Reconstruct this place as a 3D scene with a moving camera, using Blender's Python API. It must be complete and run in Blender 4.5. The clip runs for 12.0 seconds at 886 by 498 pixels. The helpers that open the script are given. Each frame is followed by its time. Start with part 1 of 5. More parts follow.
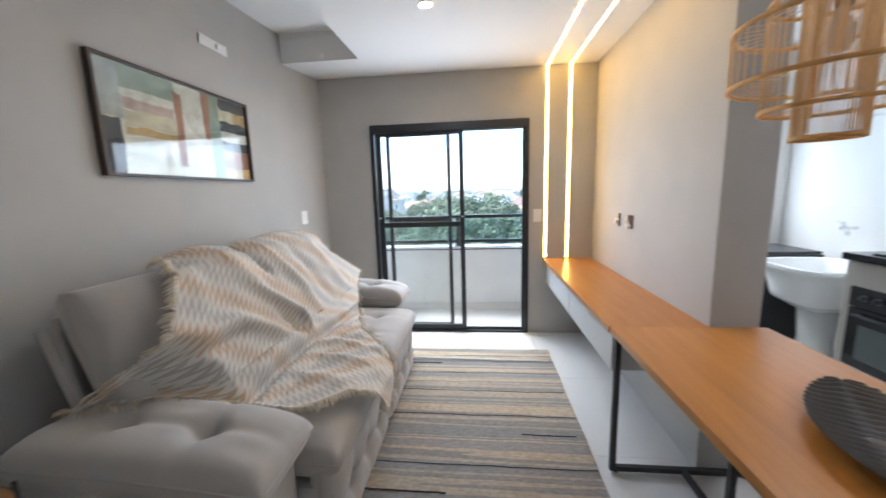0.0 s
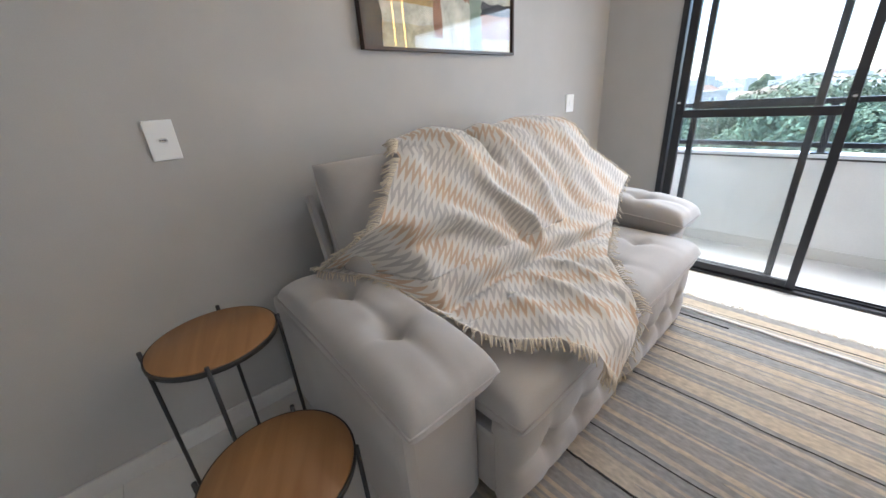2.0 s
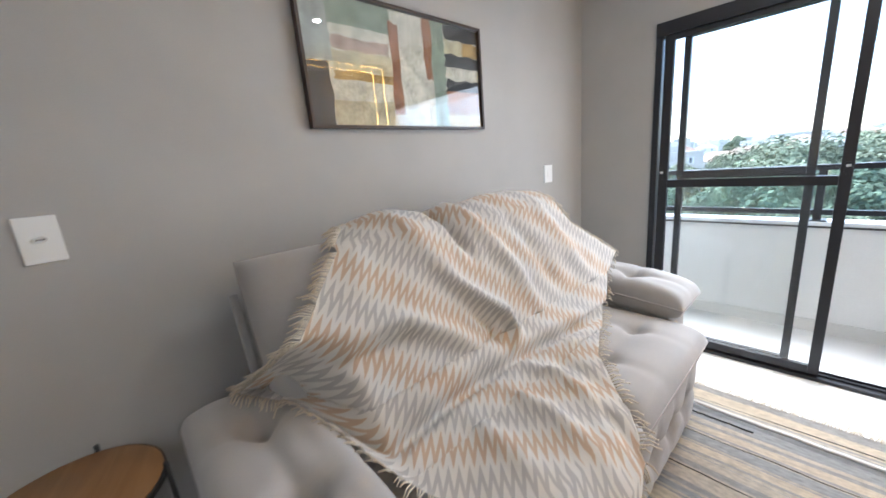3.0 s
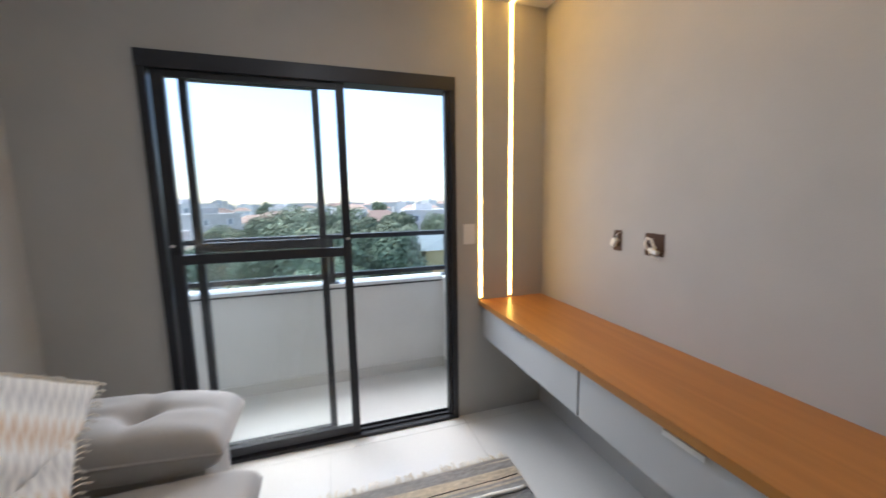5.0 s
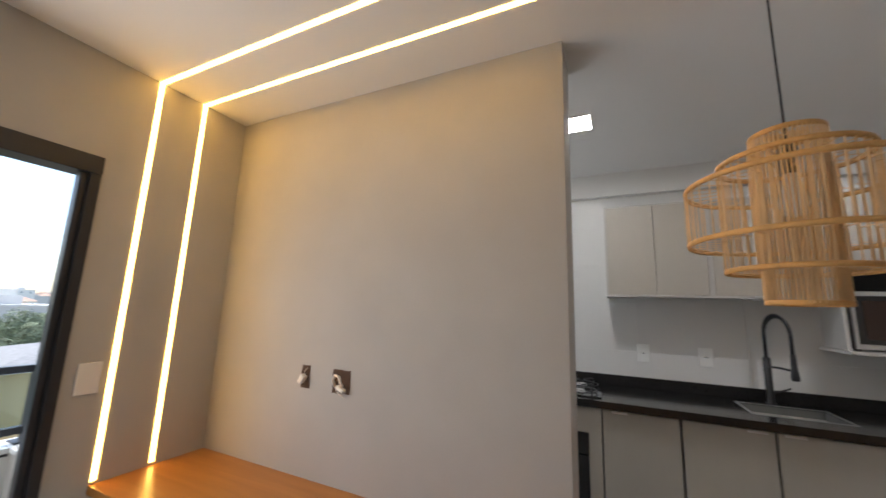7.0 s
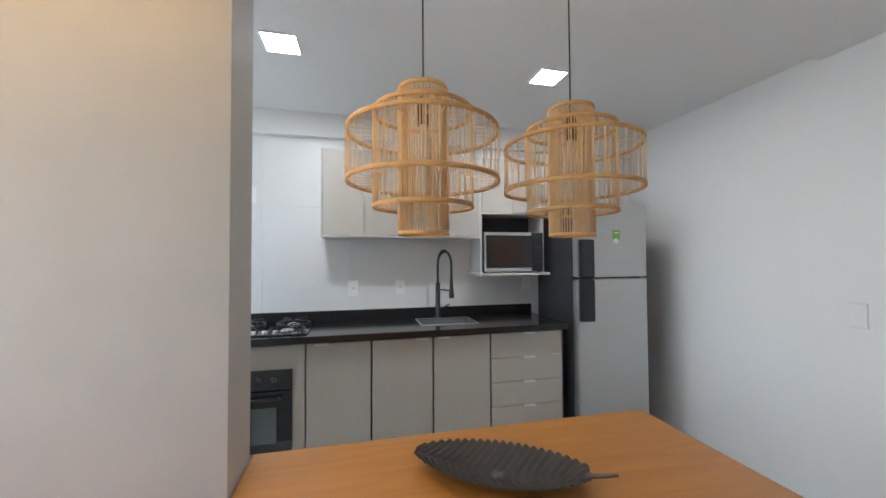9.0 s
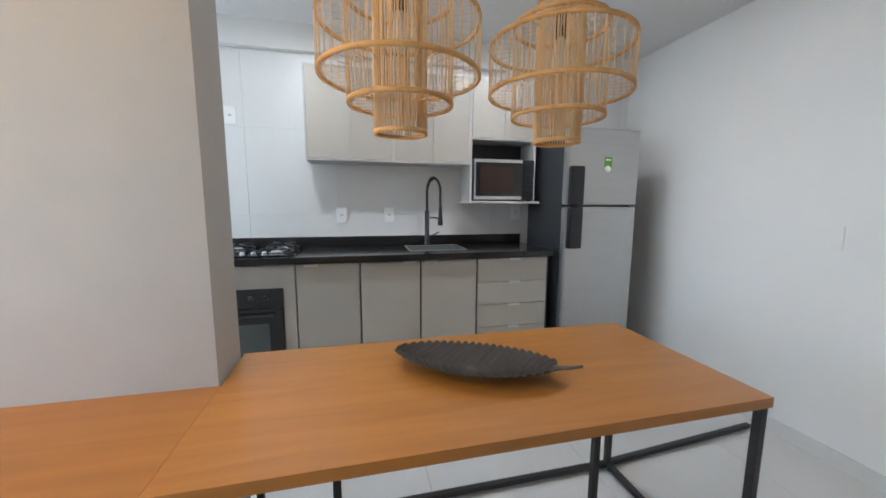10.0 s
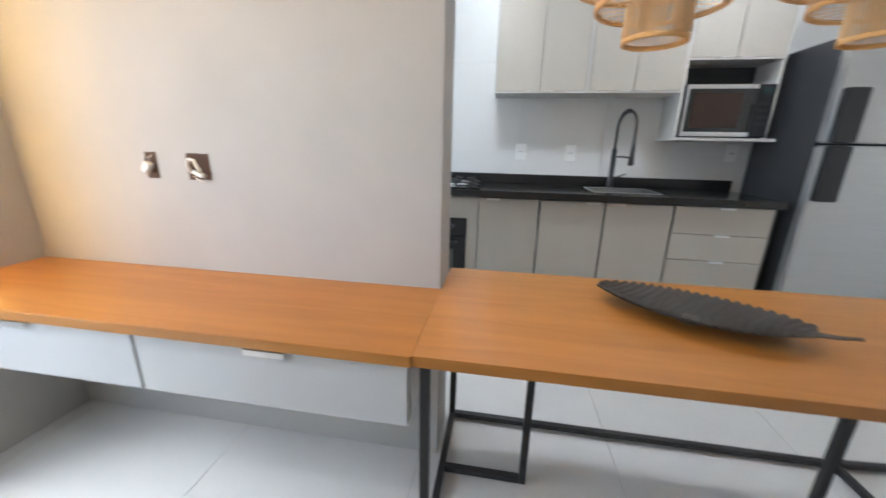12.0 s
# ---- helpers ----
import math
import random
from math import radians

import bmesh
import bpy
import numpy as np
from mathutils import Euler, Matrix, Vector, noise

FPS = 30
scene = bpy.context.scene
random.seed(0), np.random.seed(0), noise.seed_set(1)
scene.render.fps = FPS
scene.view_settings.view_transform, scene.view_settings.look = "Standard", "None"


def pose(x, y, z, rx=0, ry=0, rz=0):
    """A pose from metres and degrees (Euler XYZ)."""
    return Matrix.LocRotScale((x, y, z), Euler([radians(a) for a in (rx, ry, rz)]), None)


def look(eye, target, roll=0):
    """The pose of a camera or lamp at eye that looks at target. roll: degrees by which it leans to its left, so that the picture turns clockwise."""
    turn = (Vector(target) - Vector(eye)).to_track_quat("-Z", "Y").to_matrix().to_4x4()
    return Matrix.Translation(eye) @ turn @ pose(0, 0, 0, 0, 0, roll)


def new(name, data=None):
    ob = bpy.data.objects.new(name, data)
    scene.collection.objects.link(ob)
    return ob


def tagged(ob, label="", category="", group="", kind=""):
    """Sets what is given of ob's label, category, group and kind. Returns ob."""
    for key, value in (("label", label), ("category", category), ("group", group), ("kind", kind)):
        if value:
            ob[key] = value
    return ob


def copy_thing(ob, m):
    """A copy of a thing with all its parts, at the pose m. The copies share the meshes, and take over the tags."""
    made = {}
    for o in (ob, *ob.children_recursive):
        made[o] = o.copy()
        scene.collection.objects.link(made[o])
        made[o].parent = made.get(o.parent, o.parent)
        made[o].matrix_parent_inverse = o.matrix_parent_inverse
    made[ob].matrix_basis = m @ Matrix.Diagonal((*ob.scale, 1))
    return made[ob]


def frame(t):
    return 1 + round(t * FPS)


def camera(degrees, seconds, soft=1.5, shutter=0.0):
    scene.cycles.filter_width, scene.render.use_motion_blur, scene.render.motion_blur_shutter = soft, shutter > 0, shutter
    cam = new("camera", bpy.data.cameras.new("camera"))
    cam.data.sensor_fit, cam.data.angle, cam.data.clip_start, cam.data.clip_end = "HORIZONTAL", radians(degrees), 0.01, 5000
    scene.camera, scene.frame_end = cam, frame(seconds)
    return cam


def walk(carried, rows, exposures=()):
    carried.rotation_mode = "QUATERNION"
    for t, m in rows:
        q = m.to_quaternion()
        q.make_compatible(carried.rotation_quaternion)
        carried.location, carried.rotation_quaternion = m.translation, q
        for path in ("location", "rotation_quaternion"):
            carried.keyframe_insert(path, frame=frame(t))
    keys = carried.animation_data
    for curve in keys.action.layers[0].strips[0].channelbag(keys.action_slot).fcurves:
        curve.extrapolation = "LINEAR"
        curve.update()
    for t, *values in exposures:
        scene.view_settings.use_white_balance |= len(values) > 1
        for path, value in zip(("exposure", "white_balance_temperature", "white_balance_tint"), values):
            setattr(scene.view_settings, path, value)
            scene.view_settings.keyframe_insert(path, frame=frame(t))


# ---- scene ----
cam = camera(102.3, 12.0, shutter=0.25)
PATH = [
    (0, (1.673, 1.566, 1.392), (1.468, 3.531, 1.08), -1.7),
    (0.5, (1.709, 1.65, 1.366), (0.877, 3.429, 0.989), -3.6),
    (1, (1.678, 1.826, 1.359), (0.62, 3.472, 0.947), -2.0),
    (1.5, (1.65, 1.942, 1.317), (0.371, 3.382, 0.779), -4.6),
    (2, (1.579, 2.079, 1.27), (0.17, 3.28, 0.514), -4.2),
    (2.5, (1.503, 2.228, 1.282), (0.016, 3.397, 0.633), -3.5),
    (2.7, (1.502, 2.287, 1.298), (-0.008, 3.477, 0.747), -4.5),
    (4.3, (1.274, 2.807, 1.385), (0.681, 4.698, 1.111), -3.2),
    (4.5, (1.321, 2.88, 1.383), (1.009, 4.828, 1.052), -2.5),
    (5, (1.427, 3.014, 1.342), (2.022, 4.906, 1.086), -1.0),
    (5.5, (1.434, 3.121, 1.367), (2.659, 4.702, 1.368), -1.9),
    (6, (1.401, 3.167, 1.448), (2.831, 4.552, 1.641), -0.2),
    (6.5, (1.427, 3.164, 1.47), (3.015, 4.335, 1.797), 0.1),
    (7, (1.465, 3.125, 1.473), (3.252, 3.962, 1.799), 1.9),
    (7.5, (1.509, 3.061, 1.494), (3.425, 3.506, 1.857), 2.2),
    (7.7, (1.521, 3.045, 1.491), (3.464, 3.342, 1.864), 1.8),
    (9.3, (1.565, 2.856, 1.397), (3.504, 2.366, 1.412), -0.4),
    (9.5, (1.56, 2.852, 1.364), (3.516, 2.438, 1.315), -0.6),
    (10, (1.548, 2.821, 1.311), (3.476, 2.358, 1.053), 0.3),
    (10.5, (1.55, 2.805, 1.262), (3.445, 2.315, 0.85), 0.2),
    (11, (1.557, 2.814, 1.229), (3.425, 2.334, 0.701), 0.8),
    (11.5, (1.54, 2.878, 1.207), (3.436, 2.618, 0.627), 0.4),
    (12, (1.53, 3.05, 1.243), (3.428, 3.355, 0.69), 1.2),
]
EXPOSURES = [(0.0, 2.06, 5550, 7), (2.7, 2.3, 5600, 8), (4.3, 1.47, 5600, 8), (5.0, 1.3, 5750, 9), (6.5, 1.12, 6350, 11), (7.7, 1.75, 6000, 9), (9.5, 2.07, 5650, 6), (12.0, 2.36, 5600, 6)]
walk(cam, [(t, look(eye, target, roll)) for t, eye, target, roll in PATH], EXPOSURES)

# ---- world, sun, exposure ----
world = bpy.data.worlds.new("overcast_sky")
scene.world = world
world.use_nodes = True
sky = world.node_tree.nodes.new("ShaderNodeTexSky")
sky.sky_type = "NISHITA"
sky.sun_disc = False
sky.sun_elevation, sky.sun_rotation = radians(63), radians(-31)
sky.air_density, sky.dust_density, sky.ozone_density = 1.0, 1.2, 1.0
back_node = world.node_tree.nodes["Background"]
back_node.inputs["Strength"].default_value = 0.15
world.node_tree.links.new(sky.outputs["Color"], back_node.inputs["Color"])
sun = new("sun", bpy.data.lights.new("sun", "SUN"))
sun.data.energy, sun.data.angle, sun.data.color = 3.0, radians(50), (1.0, 0.96, 0.9)
sun.matrix_world = look((-9, 15, 34), (0, 0, 0))
# area lamp standing in for sky light in the unseen laundry window
lamp = new("laundry_daylight", bpy.data.lights.new("laundry_daylight", "AREA"))
lamp.data.shape, lamp.data.size, lamp.data.size_y, lamp.data.energy, lamp.data.color = "RECTANGLE", 0.92, 1.1, 2.2, (0.86, 0.93, 1.0)
lamp.matrix_world = look((3.7, 5.09, 1.7), (3.7, 4.0, 1.6))
# and in the balcony door
lamp = new("balcony_daylight", bpy.data.lights.new("balcony_daylight", "AREA"))
lamp.data.shape, lamp.data.size, lamp.data.size_y, lamp.data.energy, lamp.data.color = "RECTANGLE", 1.38, 1.25, 6.0, (0.93, 0.96, 1.0)
lamp.matrix_world = look((1.39, 4.97, 1.36), (1.39, 3.0, 1.36))


# ---- materials ----
def mat(name, color, rough=0.6, metal=0.0, vary=0.06, scale=6.0, bump=0.05, grain=120.0, spec=0.5, emit=None, coat=0.0, sheen=0.0, stretch=(1, 1, 1), per_object=0.0):
    """A node material: base colour varied at two scales, fine relief."""
    m = bpy.data.materials.new(name)
    m.use_nodes = True
    nt = m.node_tree
    n, l = nt.nodes, nt.links
    p = n["Principled BSDF"]
    p.inputs["Roughness"].default_value = rough
    p.inputs["Metallic"].default_value = metal
    p.inputs["Specular IOR Level"].default_value = spec
    p.inputs["Coat Weight"].default_value = coat
    p.inputs["Sheen Weight"].default_value = sheen
    if emit:
        p.inputs["Emission Color"].default_value = (*emit[0], 1)
        p.inputs["Emission Strength"].default_value = emit[1]
    co = n.new("ShaderNodeTexCoord")
    mp = n.new("ShaderNodeMapping")
    mp.inputs["Scale"].default_value = stretch
    l.new(co.outputs["Object"], mp.inputs["Vector"])
    big = n.new("ShaderNodeTexNoise")
    big.inputs["Scale"].default_value, big.inputs["Detail"].default_value = scale, 5
    fine = n.new("ShaderNodeTexNoise")
    fine.inputs["Scale"].default_value, fine.inputs["Detail"].default_value = grain, 3
    l.new(mp.outputs["Vector"], big.inputs["Vector"])
    l.new(mp.outputs["Vector"], fine.inputs["Vector"])
    add = n.new("ShaderNodeMath")
    add.operation = "MULTIPLY_ADD"
    l.new(fine.outputs["Fac"], add.inputs[0])
    add.inputs[1].default_value = 0.5
    l.new(big.outputs["Fac"], add.inputs[2])
    ramp = n.new("ShaderNodeMapRange")
    ramp.inputs["From Min"].default_value, ramp.inputs["From Max"].default_value = 0.45, 1.05
    ramp.inputs["To Min"].default_value, ramp.inputs["To Max"].default_value = 1 - vary, 1 + vary
    l.new(add.outputs[0], ramp.inputs["Value"])
    value = ramp.outputs["Result"]
    if per_object:
        info = n.new("ShaderNodeObjectInfo")
        r2 = n.new("ShaderNodeMapRange")
        r2.inputs["To Min"].default_value, r2.inputs["To Max"].default_value = 1 - per_object, 1 + per_object
        l.new(info.outputs["Random"], r2.inputs["Value"])
        mu = n.new("ShaderNodeMath")
        mu.operation = "MULTIPLY"
        l.new(value, mu.inputs[0])
        l.new(r2.outputs["Result"], mu.inputs[1])
        value = mu.outputs[0]
    mix = n.new("ShaderNodeVectorMath")
    mix.operation = "SCALE"
    mix.inputs[0].default_value = color
    l.new(value, mix.inputs["Scale"])
    l.new(mix.outputs["Vector"], p.inputs["Base Color"])
    if bump:
        b = n.new("ShaderNodeBump")
        b.inputs["Strength"].default_value, b.inputs["Distance"].default_value = bump, 0.004
        l.new(add.outputs[0], b.inputs["Height"])
        l.new(b.outputs["Normal"], p.inputs["Normal"])
    return m


def wood_mat(name, light, dark, rough=0.35, along="y", coat=0.0):
    """Straight-grained wood: streaks stretched along one axis."""
    m = mat(name, light, rough, vary=0.04, bump=0.03, grain=200, coat=coat)
    nt = m.node_tree
    n, l = nt.nodes, nt.links
    p = n["Principled BSDF"]
    co = n.new("ShaderNodeTexCoord")
    mp = n.new("ShaderNodeMapping")
    s = {"x": (0.9, 11, 11), "y": (11, 0.9, 11), "z": (11, 11, 0.9)}[along]
    mp.inputs["Scale"].default_value = s
    l.new(co.outputs["Object"], mp.inputs["Vector"])
    a = n.new("ShaderNodeTexNoise")
    a.inputs["Scale"].default_value, a.inputs["Detail"].default_value, a.inputs["Distortion"].default_value = 1.6, 10, 1.1
    l.new(mp.outputs["Vector"], a.inputs["Vector"])
    r = n.new("ShaderNodeValToRGB")
    r.color_ramp.elements[0].position, r.color_ramp.elements[0].color = 0.3, (*dark, 1)
    r.color_ramp.elements[1].position, r.color_ramp.elements[1].color = 0.7, (*light, 1)
    l.new(a.outputs["Fac"], r.inputs["Fac"])
    l.new(r.outputs["Color"], p.inputs["Base Color"])
    return m


def glass_mat(name, tint=(1, 1, 1), rough=0.0):
    m = bpy.data.materials.new(name)
    m.use_nodes = True
    p = m.node_tree.nodes["Principled BSDF"]
    p.inputs["Base Color"].default_value = (*tint, 1)
    p.inputs["Transmission Weight"].default_value = 1.0
    p.inputs["Roughness"].default_value = rough
    p.inputs["IOR"].default_value = 1.45
    return m


def zigzag_mat(name):
    """Woven cotton with rows of flame-stitch zigzag in cream, tan and grey, laid out by the cloth's own UV in metres."""
    m = mat(name, (0.6, 0.5, 0.38), 0.9, vary=0.05, bump=0.15, grain=300, spec=0.1, sheen=0.25)
    nt = m.node_tree
    n, l = nt.nodes, nt.links
    p = n["Principled BSDF"]
    uv = n.new("ShaderNodeUVMap")
    sep = n.new("ShaderNodeSeparateXYZ")
    l.new(uv.outputs["UV"], sep.inputs["Vector"])

    def math(op, a, b=None):
        k = n.new("ShaderNodeMath")
        k.operation = op
        for i, v in enumerate((a, b)):
            if v is None:
                continue
            if isinstance(v, (int, float)):
                k.inputs[i].default_value = v
            else:
                l.new(v, k.inputs[i])
        return k.outputs[0]

    zig = math("PINGPONG", math("MULTIPLY", sep.outputs["X"], 38.0), 0.5)
    row = math("ADD", math("MULTIPLY", sep.outputs["Y"], 4.6), math("MULTIPLY", zig, 0.66))
    part_of = math("FRACT", row)
    ramp = n.new("ShaderNodeValToRGB")
    e = ramp.color_ramp.elements
    ramp.color_ramp.interpolation = "CONSTANT"
    e[0].position, e[0].color = 0.0, (0.95, 0.91, 0.845, 1)
    e[1].position, e[1].color = 0.27, (0.78, 0.61, 0.45, 1)
    for pos, col in ((0.5, (0.95, 0.91, 0.845, 1)), (0.77, (0.70, 0.665, 0.625, 1))):
        k = e.new(pos)
        k.color = col
    l.new(part_of, ramp.inputs["Fac"])
    l.new(ramp.outputs["Color"], p.inputs["Base Color"])
    return m


def rug_mat(name):
    """Handwoven rag rug: uneven stripes across its length in greys, sand and off-white, with a few dark threads."""
    m = mat(name, (0.4, 0.38, 0.35), 0.95, vary=0.1, bump=0.3, grain=240, spec=0.05)
    nt = m.node_tree
    n, l = nt.nodes, nt.links
    p = n["Principled BSDF"]
    co = n.new("ShaderNodeTexCoord")

    def noise_band(scale, stretch, detail):
        mp = n.new("ShaderNodeMapping")
        mp.inputs["Scale"].default_value = stretch
        l.new(co.outputs["Object"], mp.inputs["Vector"])
        t = n.new("ShaderNodeTexNoise")
        t.inputs["Scale"].default_value, t.inputs["Detail"].default_value = scale, detail
        l.new(mp.outputs["Vector"], t.inputs["Vector"])
        return t.outputs["Fac"]

    wide = noise_band(6.0, (0.012, 1, 0), 2)
    ramp = n.new("ShaderNodeValToRGB")
    e = ramp.color_ramp.elements
    ramp.color_ramp.interpolation = "CONSTANT"
    e[0].position, e[0].color = 0.0, (0.30, 0.295, 0.29, 1)
    e[1].position, e[1].color = 0.36, (0.42, 0.41, 0.40, 1)
    for pos, col in ((0.45, (0.62, 0.55, 0.45, 1)), (0.5, (0.43, 0.405, 0.38, 1)), (0.55, (0.68, 0.59, 0.46, 1)), (0.62, (0.47, 0.445, 0.42, 1)), (0.7, (0.72, 0.66, 0.57, 1))):
        k = e.new(pos)
        k.color = col
    l.new(wide, ramp.inputs["Fac"])
    weave = noise_band(75, (0.45, 1.0, 1.0), 4)
    r2 = n.new("ShaderNodeMapRange")
    r2.inputs["From Min"].default_value, r2.inputs["From Max"].default_value = 0.3, 0.7
    r2.inputs["To Min"].default_value, r2.inputs["To Max"].default_value = 0.82, 1.16
    l.new(weave, r2.inputs["Value"])
    sc = n.new("ShaderNodeVectorMath")
    sc.operation = "SCALE"
    l.new(ramp.outputs["Color"], sc.inputs[0])
    l.new(r2.outputs["Result"], sc.inputs["Scale"])
    l.new(sc.outputs["Vector"], p.inputs["Base Color"])
    b = n["Bump"]
    l.new(weave, b.inputs["Height"])
    return m


M_GREY = mat("grey_wall_paint", (0.455, 0.441, 0.416), 0.7, vary=0.06, scale=3.2, bump=0.12, grain=260, spec=0.3)
M_WHITE = mat("white_wall_paint", (0.80, 0.785, 0.76), 0.65, vary=0.025, scale=2.0, bump=0.10, grain=260, spec=0.3)
M_CEIL = mat("white_ceiling_paint", (0.78, 0.77, 0.755), 0.8, vary=0.015, scale=1.5, bump=0.04, grain=200, spec=0.2)
M_TILE = mat("polished_porcelain", (0.66, 0.64, 0.61), 0.10, vary=0.035, scale=3.0, bump=0.006, grain=60, per_object=0.02)
M_GROUT = mat("grout", (0.55, 0.535, 0.51), 0.9, vary=0.1)
M_BLACK = mat("black_anodised_aluminium", (0.03, 0.031, 0.036), 0.4, metal=0.3, vary=0.1, bump=0.01)
M_STEELBLK = mat("black_powder_coated_steel", (0.025, 0.024, 0.024), 0.5, vary=0.12, bump=0.05, grain=400)
M_GLASS = glass_mat("clear_glass", (0.97, 0.985, 0.98))
M_GUARD = glass_mat("tinted_guard_glass", (0.72, 0.86, 0.86))
M_OAK = wood_mat("honey_wood_veneer", (0.44, 0.19, 0.042), (0.35, 0.145, 0.03), 0.3, "y")
M_OAKX = wood_mat("table_wood", (0.36, 0.19, 0.075), (0.25, 0.12, 0.045), 0.4, "y")
M_DRAWER = mat("grey_lacquered_board", (0.50, 0.495, 0.48), 0.45, vary=0.02, bump=0.02)
M_CAB = mat("greige_laminate", (0.47, 0.435, 0.38), 0.4, vary=0.03, bump=0.03, stretch=(1, 1, 0.2))
M_CABIN = mat("light_grey_carcass_board", (0.55, 0.53, 0.50), 0.5, vary=0.03)
M_DARKIN = mat("dark_shadow_gap", (0.05, 0.05, 0.05), 0.8)
M_ALU = mat("brushed_aluminium", (0.75, 0.75, 0.75), 0.28, metal=0.9, vary=0.05, grain=500, stretch=(1, 20, 1))
M_STEEL = mat("brushed_stainless_steel", (0.52, 0.52, 0.515), 0.36, metal=0.85, vary=0.04, grain=300, stretch=(1, 1, 12))
M_FRSIDE = mat("graphite_painted_steel", (0.045, 0.046, 0.05), 0.42, metal=0.2, vary=0.06)
M_GRANITE = mat("black_granite", (0.018, 0.017, 0.017), 0.14, vary=0.28, scale=60, bump=0.0, grain=420)
M_PLASTIC_W = mat("white_plastic", (0.86, 0.86, 0.84), 0.35, vary=0.01, bump=0)
M_PLASTIC_B = mat("black_plastic", (0.02, 0.02, 0.022), 0.3, vary=0.05, bump=0)
M_DARKGLASS = mat("dark_oven_glass", (0.012, 0.012, 0.013), 0.06, vary=0.1, bump=0, spec=0.8)
M_SUEDE = mat("grey_suede_upholstery", (0.405, 0.384, 0.36), 0.85, vary=0.11, scale=4, bump=0.14, grain=420, spec=0.15, sheen=0.35)
M_PIPING = mat("grey_suede_piping", (0.40, 0.37, 0.35), 0.85, vary=0.06, spec=0.15)
M_THROW = zigzag_mat("zigzag_cotton_weave")
M_FRINGE = mat("cream_cotton_yarn", (0.66, 0.58, 0.46), 0.95, vary=0.12, spec=0.05)
M_RUG = rug_mat("striped_rag_rug")
M_RATTAN = mat("natural_bamboo", (0.80, 0.55, 0.28), 0.65, vary=0.14, scale=14, bump=0.05, grain=90)
M_HOOP = mat("honey_bamboo_band", (0.66, 0.38, 0.14), 0.6, vary=0.2, scale=20, bump=0.08, grain=120, spec=0.3)
M_LEAFTRAY = mat("dark_bronze_resin", (0.085, 0.072, 0.062), 0.5, vary=0.2, scale=25, bump=0.15, grain=200)
M_LED = mat("warm_led_diffuser", (0.9, 0.85, 0.75), 0.5, emit=((1.0, 0.53, 0.10), 8.2), bump=0)
M_LEDW = mat("white_led_panel", (0.9, 0.9, 0.9), 0.5, emit=((1.0, 0.97, 0.93), 34.0), bump=0)
M_SPOT = mat("bright_spot_lamp", (0.9, 0.9, 0.9), 0.5, emit=((1.0, 0.95, 0.88), 170.0), bump=0)
M_CHROME = mat("chrome", (0.8, 0.8, 0.8), 0.08, metal=1.0, vary=0.01, bump=0)
M_GYPSUM = mat("broken_plaster", (0.09, 0.055, 0.04), 0.95, vary=0.2)
M_CABLE = mat("pale_cable_sheath", (0.82, 0.76, 0.68), 0.5)
M_FRAMEB = mat("brown_picture_frame", (0.045, 0.028, 0.02), 0.4, vary=0.2)
M_CERAMIC = mat("white_ceramic", (0.82, 0.82, 0.81), 0.12, vary=0.01, bump=0)
M_STICKER = mat("green_sticker", (0.18, 0.42, 0.05), 0.5, bump=0)
M_EXTW = mat("white_exterior_render", (0.72, 0.71, 0.69), 0.85, vary=0.05, scale=3, bump=0.15)
M_COPING = mat("white_marble_coping", (0.74, 0.75, 0.76), 0.25, vary=0.05, scale=9)


# ---- mesh helpers ----
def add_box(bm, x0, y0, z0, x1, y1, z1, bevel=0.0, m=None):
    g = bmesh.ops.create_cube(bm, size=1.0)
    vs = g["verts"]
    bmesh.ops.scale(bm, vec=(x1 - x0, y1 - y0, z1 - z0), verts=vs)
    bmesh.ops.translate(bm, vec=((x0 + x1) / 2, (y0 + y1) / 2, (z0 + z1) / 2), verts=vs)
    if bevel:
        es = list({e for v in vs for e in v.link_edges})
        r = bmesh.ops.bevel(bm, geom=es, offset=bevel, segments=2, profile=0.6, affect="EDGES")
        vs = list({v for f in r["faces"] for v in f.verts} | {v for v in vs if v.is_valid})
    if m:
        bmesh.ops.transform(bm, matrix=m, verts=vs)
    return vs


def box(x0, y0, z0, x1, y1, z1, bevel=0.0, m=None):
    bm = bmesh.new()
    add_box(bm, x0, y0, z0, x1, y1, z1, bevel, m)
    return bm


def add_tube(bm, pts, r, seg=10, closed=False, radii=None):
    """A round tube along points."""
    pts = [Vector(p) for p in pts]
    rings, n = [], len(pts)
    prev = None
    for i, p in enumerate(pts):
        a = pts[(i - 1) % n] if closed or i else pts[0]
        b = pts[(i + 1) % n] if closed or i < n - 1 else pts[-1]
        d = (b - a).normalized()
        if prev is None:
            side = d.orthogonal().normalized()
        else:
            side = (prev - d * prev.dot(d)).normalized()
        prev = side
        up = d.cross(side)
        rr = radii[i] if radii else r
        rings.append([bm.verts.new(p + (side * math.cos(2 * math.pi * k / seg) + up * math.sin(2 * math.pi * k / seg)) * rr) for k in range(seg)])
    m = n if closed else n - 1
    for i in range(m):
        A, B = rings[i], rings[(i + 1) % n]
        for k in range(seg):
            bm.faces.new((A[k], A[(k + 1) % seg], B[(k + 1) % seg], B[k])).smooth = True
    if not closed:
        bm.faces.new(rings[0][::-1])
        bm.faces.new(rings[-1])


def tube(pts, r, seg=10, closed=False, radii=None):
    bm = bmesh.new()
    add_tube(bm, pts, r, seg, closed, radii)
    return bm


